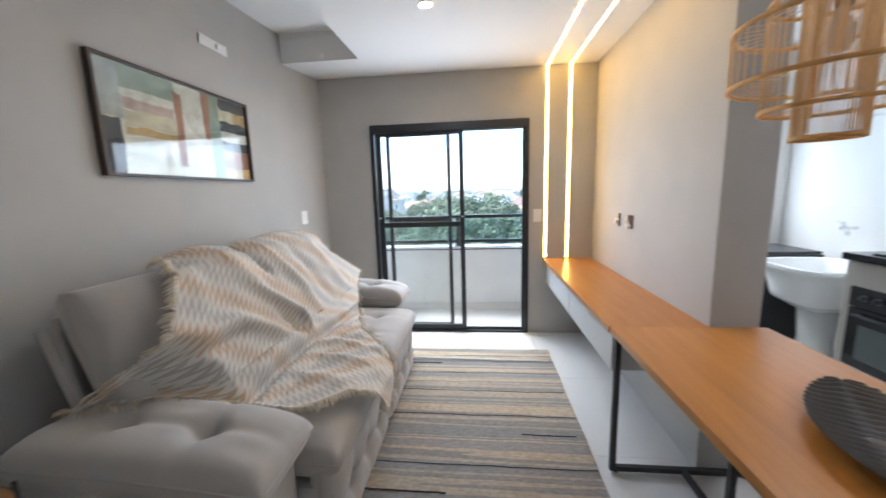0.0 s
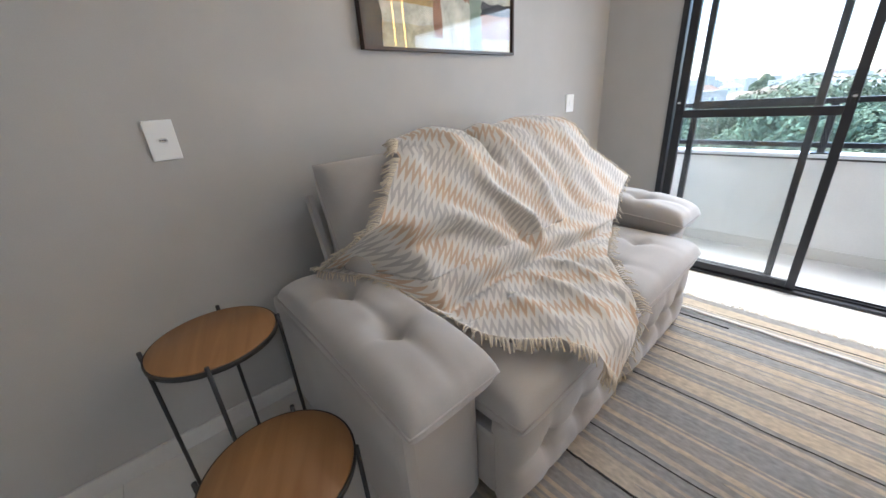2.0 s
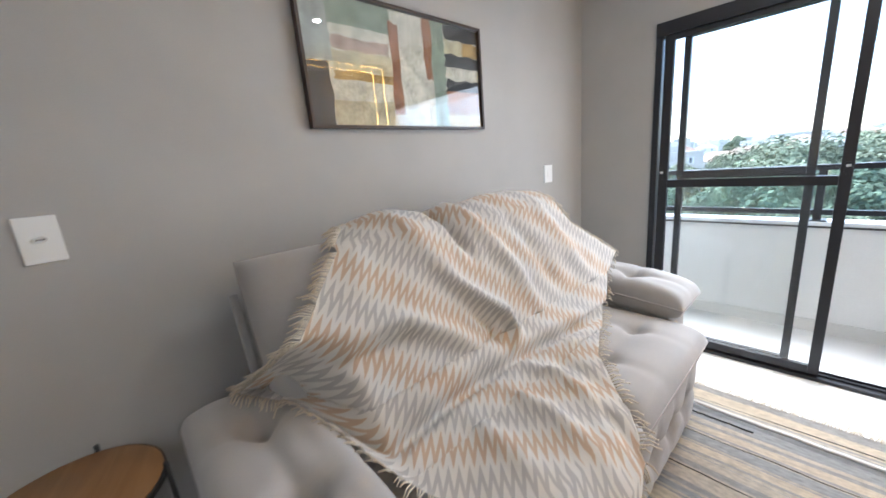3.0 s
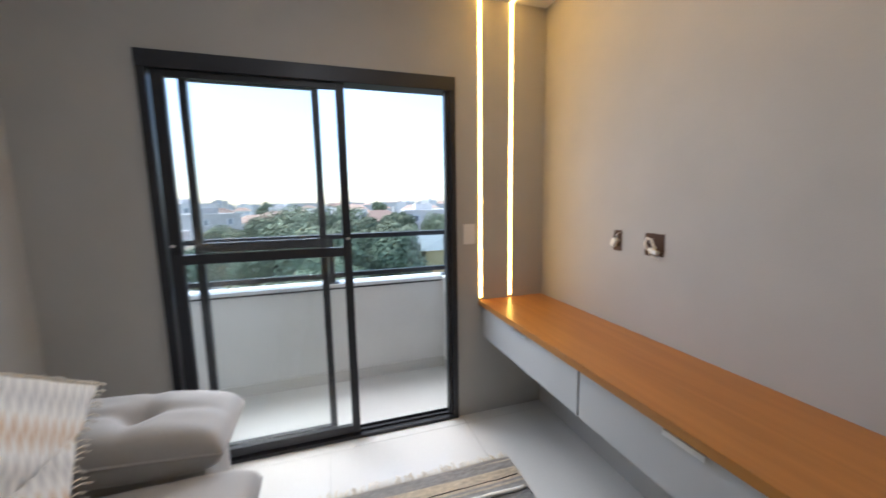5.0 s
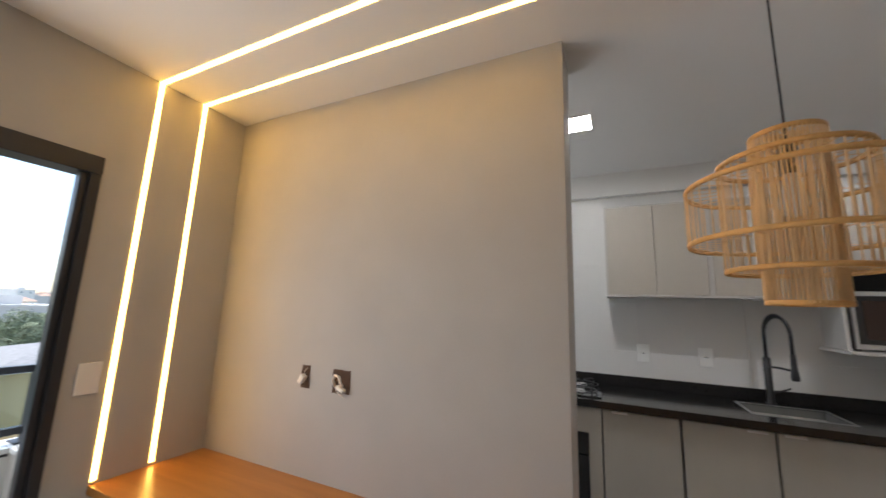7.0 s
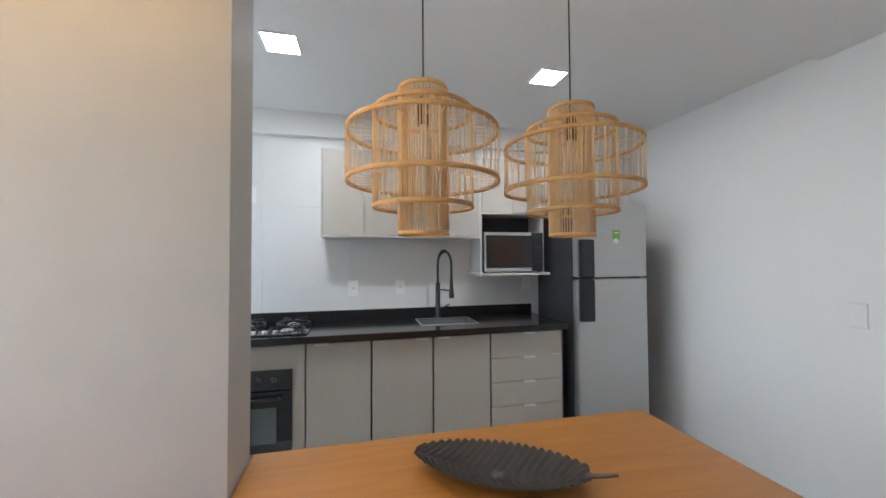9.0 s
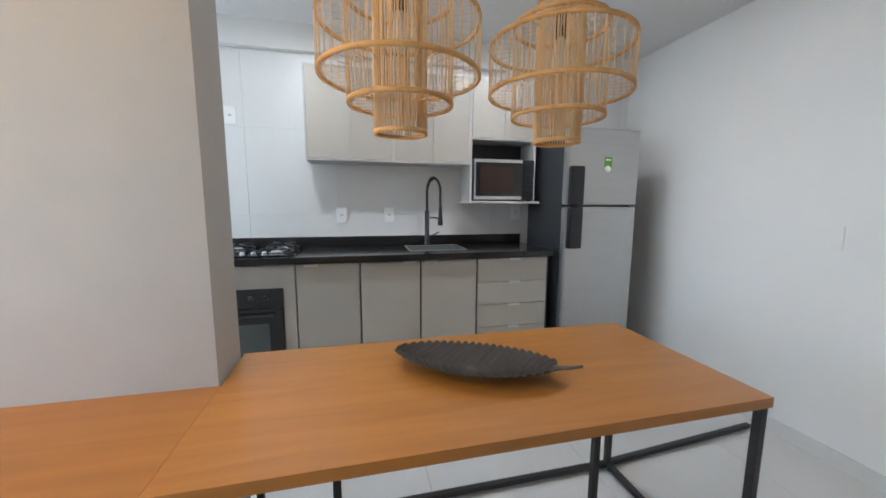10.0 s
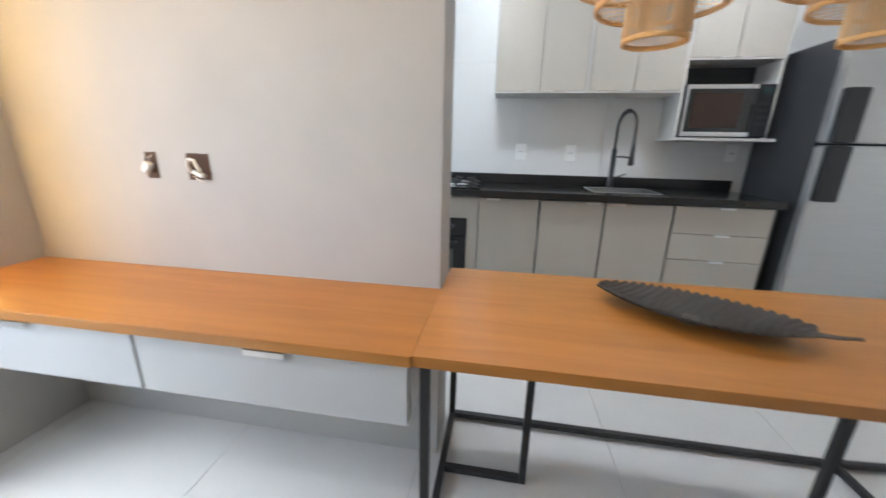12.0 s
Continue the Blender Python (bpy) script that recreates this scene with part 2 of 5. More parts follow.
def lathe(profile, seg=32, m=None):
    """A turned shape from (radius, height) pairs."""
    bm = bmesh.new()
    rings = []
    for r, z in profile:
        if r < 1e-6:
            rings.append([bm.verts.new((0, 0, z))])
        else:
            rings.append([bm.verts.new((r * math.cos(2 * math.pi * k / seg), r * math.sin(2 * math.pi * k / seg), z)) for k in range(seg)])
    for A, B in zip(rings, rings[1:]):
        for k in range(seg):
            q = [A[k % len(A)], A[(k + 1) % len(A)], B[(k + 1) % len(B)], B[k % len(B)]]
            q = [v for i, v in enumerate(q) if v not in q[:i]]
            if len(q) > 2:
                bm.faces.new(q).smooth = True
    if m:
        bmesh.ops.transform(bm, matrix=m, verts=bm.verts)
    return bm


def grid_surface(nu, nv, fn, thick=0.0):
    """A smooth sheet of nu x nv quads; fn(u, v) in 0..1 gives the place. UVs are u, v."""
    bm = bmesh.new()
    uv = bm.loops.layers.uv.new("UVMap")
    vs = [[bm.verts.new(fn(i / nu, j / nv)) for j in range(nv + 1)] for i in range(nu + 1)]
    for i in range(nu):
        for j in range(nv):
            f = bm.faces.new((vs[i][j], vs[i + 1][j], vs[i + 1][j + 1], vs[i][j + 1]))
            f.smooth = True
            for lp, (a, b) in zip(f.loops, ((i, j), (i + 1, j), (i + 1, j + 1), (i, j + 1))):
                lp[uv].uv = (a / nu, b / nv)
    return bm


def mesh_of(name, bm, material):
    me = bpy.data.meshes.new(name)
    bmesh.ops.recalc_face_normals(bm, faces=bm.faces)
    bm.to_mesh(me)
    bm.free()
    me.materials.append(material)
    return me


def part(name, bm, material, parent, label=""):
    ob = new(name, mesh_of(name, bm, material))
    if parent is not None:
        ob.parent = parent
    return tagged(ob, label)


def thing(name, label, category, at=(0, 0, 0), rz=0, group=""):
    ob = new(name)
    ob.empty_display_size = 0.1
    ob.matrix_world = pose(*at, 0, 0, rz)
    return tagged(ob, label, category, group)


def structure(name, bm, material, label, category):
    return tagged(part(name, bm, material, None), label, category, kind="structure")


def wpart(name, bm, material, parent, label=""):
    """part(), for a shape given in room coordinates."""
    root = parent
    while root.parent:
        root = root.parent
    bmesh.ops.transform(bm, matrix=root.matrix_basis.inverted(), verts=bm.verts)
    return part(name, bm, material, parent, label)


def boxes(*specs, bevel=0.0):
    bm = bmesh.new()
    for s in specs:
        add_box(bm, *s, bevel)
    return bm


# ---- the rooms ----
CEIL, KCEIL = 2.475, 2.505
WX, WY0, WY1 = 4.33, 0.50, 5.0
TVX, TVB, TVEND = 2.72, 2.935, 3.25
DX0, DX1, DH = 0.65, 2.135, 2.035

floor = structure("floor", box(-0.15, 0.35, -0.15, 4.48, 5.15, -0.012), M_GROUT, "pale grout bed under polished porcelain tiles", "floor")
LEFT_BEND, LEFT_IN = 3.55, 0.172


def left_x(y):
    """The face of the left wall, whose far end turns in towards the balcony door."""
    return max(0.0, (y - LEFT_BEND) / (WY1 - LEFT_BEND)) ** 2.5 * LEFT_IN


def slab(corners, z0, z1):
    """An upright prism over a plan outline."""
    bm = bmesh.new()
    low, high = ([bm.verts.new((x, y, z)) for x, y in corners] for z in (z0, z1))
    bm.faces.new(low[::-1])
    bm.faces.new(high)
    for k in range(len(corners)):
        j = (k + 1) % len(corners)
        bm.faces.new((low[k], low[j], high[j], high[k]))
    return bm


structure("wall_left", slab([(-0.15, 0.35), (0, 0.35)] + [(left_x(y), y) for y in (LEFT_BEND + k * 0.0725 for k in range(21))] + [(LEFT_IN, 5.15), (-0.15, 5.15)], -0.012, 2.8), M_GREY, "matt warm grey painted living room wall", "wall")
structure("wall_window", boxes((left_x(5.0), 5.0, -0.012, DX0, 5.15, 2.8), (DX1, 5.0, -0.012, 3.15, 5.15, 2.8), (DX0, 5.0, DH, DX1, 5.15, 2.8)), M_GREY, "grey painted wall around the balcony door", "wall")
structure("wall_television", box(TVX, TVEND, -0.012, TVB, 5.0, 2.8), M_GREY, "grey painted partition wall above the long desk", "wall")
kitchen_wall = structure("wall_kitchen", box(WX + 0.008, 0.35, -0.012, WX + 0.15, 5.15, 2.8), M_WHITE, "white kitchen wall behind the worktop", "wall")
structure("wall_entry", box(0, 0.35, -0.012, WX, WY0, 2.8), M_WHITE, "plain white painted side wall", "wall")
structure("wall_laundry", boxes((3.15, 5.0, -0.012, WX, 5.15, 1.1), (3.15, 5.0, 2.3, WX, 5.15, 2.8), (3.15, 5.0, 1.1, 3.2, 5.15, 2.3), (4.2, 5.0, 1.1, WX, 5.15, 2.3)), M_WHITE, "white laundry end wall with a window opening", "wall")

# dropped plaster ceiling with a raised strip along the left wall; kitchen ceiling a little higher
bm = bmesh.new()
add_box(bm, 0.72, WY0, CEIL, TVB, 4.56, 2.66)
add_box(bm, 0, 4.56, CEIL, TVB, 5.0, 2.66)
add_box(bm, 0, WY0, 2.70, 0.72, 4.56, 2.78)
add_box(bm, 0.72, WY0, 2.662, TVB, 5.0, 2.80)
add_box(bm, 0, 4.56, 2.662, 0.72, 5.0, 2.80)
structure("ceiling", bm, M_CEIL, "white dropped plaster ceiling with light channels", "ceiling")
bm = bmesh.new()
add_box(bm, TVB + 0.022, WY0, KCEIL, WX, 5.0, 2.8)
add_box(bm, TVB, WY0, 2.60, TVB + 0.022, 5.0, 2.8)
structure("ceiling_kitchen", bm, M_CEIL, "white kitchen ceiling with square downlights", "ceiling")
structure("beam", box(WX - 0.05, WY0, 2.33, WX, 5.0, KCEIL), M_WHITE, "white painted concrete beam over the kitchen wall", "beam")

bm = boxes((0, WY0, 0, 0.012, LEFT_BEND, 0.08), (LEFT_IN, 4.988, 0, DX0 - 0.01, 5.0, 0.08), bevel=0.002)
tagged(part("baseboard", bm, M_TILE, None), "low pale porcelain skirting along the walls", "baseboard", kind="structure")
bm = boxes((0.012, WY0, 0, WX, WY0 + 0.012, 0.08), bevel=0.002)
tagged(part("baseboard", bm, M_TILE, None), "pale porcelain skirting on the white wall", "baseboard", kind="structure")

# ---- balcony door ----
door = tagged(new("door_1"), "black aluminium sliding balcony door with clear glass", "sliding door", kind="structure")
door.matrix_world = pose((DX0 + DX1) / 2, 5.0, 0)
F0, F1 = 4.985, 5.09
bm = boxes((DX0, F0, 0.0, DX0 + 0.035, F1, DH), (DX1 - 0.035, F0, 0.0, DX1, F1, DH), bevel=0.003)
wpart("frame_jamb", bm, M_BLACK, door)
wpart("frame_head", box(DX0, F0 - 0.004, DH - 0.075, DX1, F1, DH, 0.003), M_BLACK, door)
wpart("frame_track", boxes((DX0, F0, 0.0, DX1, F1, 0.018), (DX0, 5.02, 0.018, DX1, 5.026, 0.03), (DX0, 5.062, 0.018, DX1, 5.068, 0.03)), M_BLACK, door)


def sash(x0, x1, y, rail_z, slim_left, slim_right, m_in=None):
    """One sliding leaf: stiles, rails, panes."""
    z0, z1 = 0.03, DH - 0.07
    leaf = wpart("leaf", boxes((x0, y, z0, x0 + slim_left, y + 0.035, z1), (x1 - slim_right, y, z0, x1, y + 0.035, z1), bevel=0.003), M_BLACK, door)
    wpart("bottom_rail", box(x0 + slim_left, y + 0.002, z0, x1 - slim_right, y + 0.033, z0 + 0.045, 0.002), M_BLACK, leaf)
    wpart("top_rail", box(x0 + slim_left, y + 0.002, z1 - 0.035, x1 - slim_right, y + 0.033, z1, 0.002), M_BLACK, leaf)
    zs = [z0 + 0.045, z1 - 0.035]
    if rail_z:
        wpart("mid_rail", box(x0 + slim_left, y - 0.002, rail_z - 0.024, x1 - slim_right, y + 0.034, rail_z + 0.024, 0.003), M_BLACK, leaf)
        spans = [(zs[0], rail_z - 0.024), (rail_z + 0.024, zs[1])]
    else:
        spans = [tuple(zs)]
    for a, b in spans:
        g = wpart("pane", box(x0 + slim_left, y + 0.014, a, x1 - slim_right, y + 0.019, b), M_GLASS, leaf, "clear glass pane")
        g.visible_shadow = False
    return leaf


l1 = sash(0.695, 1.532, 5.0, 1.09, 0.05, 0.044)
l2 = sash(0.785, 1.405, 5.042, 1.14, 0.036, 0.036)
for lf, x in ((l1, 0.712), (l1, 1.51)):
    wpart("latch", box(x - 0.009, 4.992, 1.12, x + 0.009, 5.0, 1.18, 0.002), M_BLACK, lf)
    wpart("latch_lever", box(x - 0.005, 4.984, 1.155, x + 0.012, 4.992, 1.167, 0.002), M_ALU, lf, "bright metal latch lever")
wpart("strike_post", box(2.075, 5.0, 0.03, 2.1, 5.04, DH - 0.075, 0.002), M_BLACK, door)

# unseen window, added so that bluish daylight reaches the kitchen
win = tagged(new("window_1"), "small white aluminium laundry window, unseen and added for light", "window", kind="structure")
win.matrix_world = pose(3.7, 5.0, 1.1)
wpart("window_frame", boxes((3.2, 5.02, 1.1, 3.24, 5.08, 2.3), (4.16, 5.02, 1.1, 4.2, 5.08, 2.3), (3.24, 5.02, 1.1, 4.16, 5.08, 1.14), (3.24, 5.02, 2.26, 4.16, 5.08, 2.3), (3.68, 5.03, 1.14, 3.72, 5.07, 2.26)), M_PLASTIC_W, win)
for a, b in ((3.24, 3.68), (3.72, 4.16)):
    g = wpart("pane", box(a, 5.047, 1.14, b, 5.053, 2.26), M_GLASS, win)
    g.visible_shadow = False

# ---- balcony ----
BY = 5.72
structure("balcony_floor", box(-1.2, 5.15, -0.25, 2.6, 5.95, -0.012), M_GROUT, "balcony slab under pale porcelain tiles", "floor")
structure("balcony_parapet", boxes((-1.2, BY, -0.012, 2.27, BY + 0.13, 0.735), (2.27, 5.15, -0.012, 2.40, BY + 0.13, 0.735)), M_EXTW, "white rendered balcony parapet", "parapet")
structure("coping", boxes((-1.2, BY - 0.012, 0.735, 2.26, BY + 0.15, 0.76), (2.26, 5.15, 0.735, 2.42, BY + 0.15, 0.76), bevel=0.003), M_COPING, "white stone coping on the parapet", "coping")
tagged(part("trim", box(-1.2, BY - 0.009, 0.722, 2.26, BY, 0.735), M_STEELBLK, None), "thin dark drip edge under the coping", "trim", kind="structure")
tagged(part("baseboard", boxes((-1.2, BY - 0.012, 0, 2.258, BY, 0.085), (2.258, 5.15, 0, 2.27, BY, 0.085)), M_TILE, None), "pale tile skirting of the balcony", "baseboard", kind="structure")
structure("facade", boxes((-1.35, 5.15, -10, -1.2, 5.95, 2.9), (-1.2, 5.15, 2.62, 2.6, 5.95, 2.9), (-3, 5.0, -10, -0.15, 5.15, 2.9), (2.6, 5.15, -10, 5.0, 5.3, -0.3)), M_EXTW, "white rendered outside wall of the building", "facade")

rail = thing("balcony_railing", "black metal balcony railing with tinted glass infill", "railing", (0.6, BY + 0.06, 0.76))
RY = BY + 0.06
wpart("top_rail", boxes((-1.2, RY - 0.022, 1.09, 2.35, RY + 0.022, 1.125), (2.306, 5.15, 1.09, 2.35, RY - 0.022, 1.125), bevel=0.003), M_BLACK, rail)
wpart("bottom_rail", boxes((-1.2, RY - 0.018, 0.80, 2.35, RY + 0.018, 0.835), (2.31, 5.15, 0.80, 2.346, RY - 0.018, 0.835), bevel=0.003), M_BLACK, rail)
for x in (-1.0, 0.2, 1.42, 2.328):
    p = wpart("post", box(x - 0.02, RY - 0.02, 0.76, x + 0.02, RY + 0.02, 1.09, 0.002), M_BLACK, rail)
    wpart("base_plate", box(x - 0.05, RY - 0.045, 0.76, x + 0.05, RY + 0.045, 0.768, 0.002), M_BLACK, p)
for a, b in ((-0.97, 0.17), (0.23, 1.39), (1.45, 2.30)):
    g = wpart("glass_panel", box(a, RY - 0.004, 0.835, b, RY + 0.004, 1.09), M_GUARD, rail, "greenish tinted glass panel")
    g.visible_shadow = False

# ---- light channels ----
led = tagged(new("led_strip"), "warm glowing LED profile let into ceiling and wall", "LED strip", "light lines")
led.matrix_world = pose(2.395, 5.0, 0.76)
for x, y_end in ((2.29, 2.95), (2.49, 3.27)):
    wpart("wall_diffuser", box(x - 0.009, 4.998, 0.757, x + 0.009, 5.006, CEIL - 0.002), M_LED, led)
    wpart("ceiling_diffuser", box(x - 0.009, y_end, CEIL - 0.002, x + 0.009, 5.0, CEIL + 0.006), M_LED, led)


def downlight(x, y, z, s, shape):
    d = thing("ceiling_downlight", "lit %s recessed white ceiling light" % shape, "ceiling light", (x, y, z), 0, "recessed ceiling lights")
    if shape == "square":
        part("trim_frame", boxes((-s, -s, -0.008, s, -s + 0.008, 0), (-s, s - 0.008, -0.008, s, s, 0), (-s, -s + 0.008, -0.008, -s + 0.008, s - 0.008, 0), (s - 0.008, -s + 0.008, -0.008, s, s - 0.008, 0)), M_PLASTIC_W, d)
        part("diffuser", box(-s + 0.008, -s + 0.008, -0.006, s - 0.008, s - 0.008, 0), M_LEDW, d, "glowing white diffuser")
    else:
        part("trim_ring", lathe([(s, 0), (s, -0.006), (s * 0.8, -0.01), (s * 0.7, -0.002), (s * 0.7, 0)], 24), M_PLASTIC_W, d)
        part("lamp", lathe([(0, -0.004), (s * 0.68, -0.004), (s * 0.68, 0)], 24), M_SPOT, d, "glowing spot lamp")
    return d


downlight(3.43, 3.26, KCEIL, 0.085, "square")
downlight(3.45, 1.80, KCEIL, 0.085, "square")
downlight(1.38, 3.81, CEIL, 0.045, "round")


# ---- desk and drawers ----
DZ, DT = 0.745, 0.032
YE, YB = 1.635, 3.245
desk = thing("breakfast_table", "honey wood breakfast table on thin black steel frames", "table", (2.63, 2.44, 0))
wpart("tabletop", box(2.281, YE, DZ - DT, 2.965, YB - 0.0004, DZ, 0.001), M_OAK, desk, "honey-coloured wood veneer top")
T = 0.0125


def bar(parent, name, a, b, t=T):
    """A square steel bar from a to b, along one axis or slanted in plan."""
    a, b = Vector(a), Vector(b)
    d = b - a
    m = Matrix.Translation((a + b) / 2) @ d.to_track_quat("Z", "Y").to_matrix().to_4x4()
    bm = box(-t, -t, -d.length / 2, t, t, d.length / 2, 0.0015, m)
    return wpart(name, bm, M_STEELBLK, parent)


zt = DZ - DT
for y, s in ((1.61 + 0.03, 1), (3.215, -1)):
    for x in (2.31, 2.99 - 0.05):
        bar(desk, "leg", (x, y, 0.012), (x, y, zt))
    bar(desk, "floor_bar", (2.3225, y, 0.0245), (2.9275, y, 0.0245))
    bar(desk, "inner_leg", (2.64, y + s * 0.31, 0.012), (2.64, y + s * 0.31, zt))
    bar(desk, "foot_bar", (2.64, y + s * 0.0125, 0.0245), (2.64, y + s * 0.2975, 0.0245))
    for x in (2.33, 2.92):
        wpart("levelling_foot", lathe([(0, 0), (0.009, 0), (0.009, 0.004), (0.004, 0.006), (0.004, 0.0125)], 10, Matrix.Translation((x, y, 0))), M_PLASTIC_B, desk)
bar(desk, "stretcher", (2.94, 1.6525, 0.0245), (2.94, 3.2025, 0.0245))
bar(desk, "wall_stay", (2.945, 1.6275, 0.0245), (3.02, 0.62, 0.0245))

shelf = thing("desk_top", "long honey wood desk top fixed along the wall", "desk", (2.5, 4.12, DZ - DT))
wpart("top", box(2.277, YB, DZ - DT, TVX, 5.0, DZ, 0.001), M_OAK, shelf)
wpart("edge_band", box(2.2755, YB + 0.001, DZ - DT + 0.001, 2.2769, 4.999, DZ - 0.001), M_OAK, shelf)


def drawer_unit(y0, y1, handle_y):
    u = thing("drawer_unit", "pale grey wall-hung drawer under the wooden desk top", "drawer", ((2.26 + TVX) / 2, (y0 + y1) / 2, 0.515), 0, "drawers under the desk")
    wpart("body", box(2.32, y0 + 0.004, 0.515, TVX, y1 - 0.004, DZ - DT, 0.002), M_DRAWER, u)
    wpart("front", box(2.30, y0 + 0.006, 0.512, 2.318, y1 - 0.006, DZ - DT - 0.012, 0.002), M_DRAWER, u)
    wpart("handle", boxes((2.288, handle_y - 0.06, DZ - DT - 0.016, 2.307, handle_y + 0.06, DZ - DT - 0.0125), (2.288, handle_y - 0.06, DZ - DT - 0.03, 2.290, handle_y + 0.06, DZ - DT - 0.016)), M_ALU, u, "thin aluminium edge pull")
    return u


drawer_unit(4.09, 5.0, 4.52)
drawer_unit(3.255, 4.09, 3.66)

# ---- leaf dish ----
dish = thing("leaf_dish", "dark bronze leaf-shaped dish with ribbed veins on the table", "dish", (2.64, 2.455, DZ), 62)
LL, LW = 0.275, 0.125


def leaf_point(u, v, lift=0.0):
    x = (u * 2 - 1) * LL
    w = LW * (math.sin(math.pi * min(1, max(0.0, u * 0.96 + 0.03))) ** 0.6)
    s = v * 2 - 1
    rib = abs(math.sin((u * 21 + abs(s) ** 1.5 * 2.2) * math.pi))
    y = s * w * (1 + 0.07 * rib * abs(s) ** 3)
    z = 0.006 + 0.036 * s * s * (w / LW) + 0.035 * (2 * u - 1) ** 2 + 0.009 * rib * min(1, abs(s) * 4) + 0.004 * math.exp(-(s / 0.07) ** 2) + lift
    return (x, y, z)


bm = grid_surface(240, 24, leaf_point)
top_faces = bm.faces[:]
bmesh.ops.solidify(bm, geom=top_faces, thickness=0.005)
part("blade", bm, M_LEAFTRAY, dish)
part("stalk", tube([(-LL + 0.01, 0, 0.045), (-LL - 0.035, 0, 0.05), (-LL - 0.075, 0.004, 0.062)], 0.006, 8, radii=[0.008, 0.006, 0.005]), M_LEAFTRAY, dish)
part("foot", lathe([(0, 0), (0.04, 0), (0.045, 0.008), (0, 0.012)], 20), M_LEAFTRAY, dish)


# ---- pendant lamps ----
def pendant(x, y, z0):
    p = thing("pendant_lamp", "tiered natural bamboo pendant lamp, switched off", "pendant lamp", (x, y, z0), 0, "bamboo lamps over the table")
    tiers = [(0.075, 0.0, 0.435), (0.15, 0.08, 0.365), (0.228, 0.155, 0.305)]
    for r, a, b in tiers:
        hoops = [lathe([(r - 0.004, h - 0.0058), (r + 0.003, h - 0.0058), (r + 0.0036, h), (r + 0.003, h + 0.0058), (r - 0.004, h + 0.0058), (r - 0.004, h - 0.0058)], 48) for h in (a, b)]
        t = part("tier", hoops[0], M_HOOP, p)
        part("hoop", hoops[1], M_HOOP, t)
        n = int(2 * math.pi * r / {0.075: 0.0088, 0.15: 0.021, 0.228: 0.034}[r])
        bms = bmesh.new()
        for k in range(n):
            c, s = math.cos(2 * math.pi * k / n), math.sin(2 * math.pi * k / n)
            j = 0.002 * math.sin(k * 12.9898)
            add_tube(bms, [(c * r + j, s * r - j, a), (c * (r + 0.001), s * (r + 0.001), b)], 0.0024 if r < 0.1 else 0.0017, 5)
        tagged(part("slats", bms, M_RATTAN, t), kind="stuff")
    # flat woven rings that join one tier to the next, and the cap
    for i, (ra, rb, h) in enumerate(((0.075, 0.15, 0.365), (0.15, 0.228, 0.305), (0.15, 0.228, 0.155), (0.075, 0.15, 0.08))):
        bms = bmesh.new()
        n = int(2 * math.pi * rb / 0.045)
        for k in range(n):
            c, s = math.cos(2 * math.pi * k / n), math.sin(2 * math.pi * k / n)
            add_tube(bms, [(c * ra, s * ra, h), (c * rb, s * rb, h)], 0.0012, 4)
        for q in (0.85,):
            rr = ra + (rb - ra) * q
            add_tube(bms, [(rr * math.cos(a2 * math.pi / 20), rr * math.sin(a2 * math.pi / 20), h) for a2 in range(40)], 0.0012, 4, True)
        tagged(part("woven_ring", bms, M_RATTAN, p), kind="stuff")
    bms = bmesh.new()
    for k in range(24):
        c, s = math.cos(2 * math.pi * k / 24), math.sin(2 * math.pi * k / 24)
        add_tube(bms, [(c * 0.01, s * 0.01, 0.435), (c * 0.075, s * 0.075, 0.435)], 0.0016, 4)
    tagged(part("cap", bms, M_RATTAN, p), kind="stuff")
    part("socket", lathe([(0, 0.33), (0.019, 0.33), (0.02, 0.40), (0.008, 0.42), (0, 0.42)], 16), M_PLASTIC_B, p)
    part("bulb", lathe([(0, 0.215), (0.02, 0.222), (0.031, 0.25), (0.026, 0.285), (0.014, 0.31), (0.013, 0.33), (0, 0.33)], 20), M_CERAMIC, p, "unlit white bulb")
    part("cord", tube([(0, 0, 0.42), (0, 0, CEIL - z0 - 0.02)], 0.0028, 8), M_PLASTIC_B, p)
    part("ceiling_rose", lathe([(0, CEIL - z0 - 0.028), (0.052, CEIL - z0 - 0.026), (0.056, CEIL - z0 - 0.018), (0.056, CEIL - z0), (0, CEIL - z0)], 32), M_PLASTIC_B, p, "flat black ceiling rose")
    return p


pendant(2.63, 2.69, 1.512)
pendant(2.67, 2.16, 1.515)

# ---- kitchen units ----
KX, CTZ = 3.80, 0.985


def handle_pull(parent, y, z, w=0.08):
    wpart("handle", boxes((KX - 0.014, y - w / 2, z, KX - 0.0005, y + w / 2, z + 0.003), (KX - 0.014, y - w / 2, z - 0.01, KX - 0.012, y + w / 2, z)), M_ALU, parent, "slim aluminium edge pull")


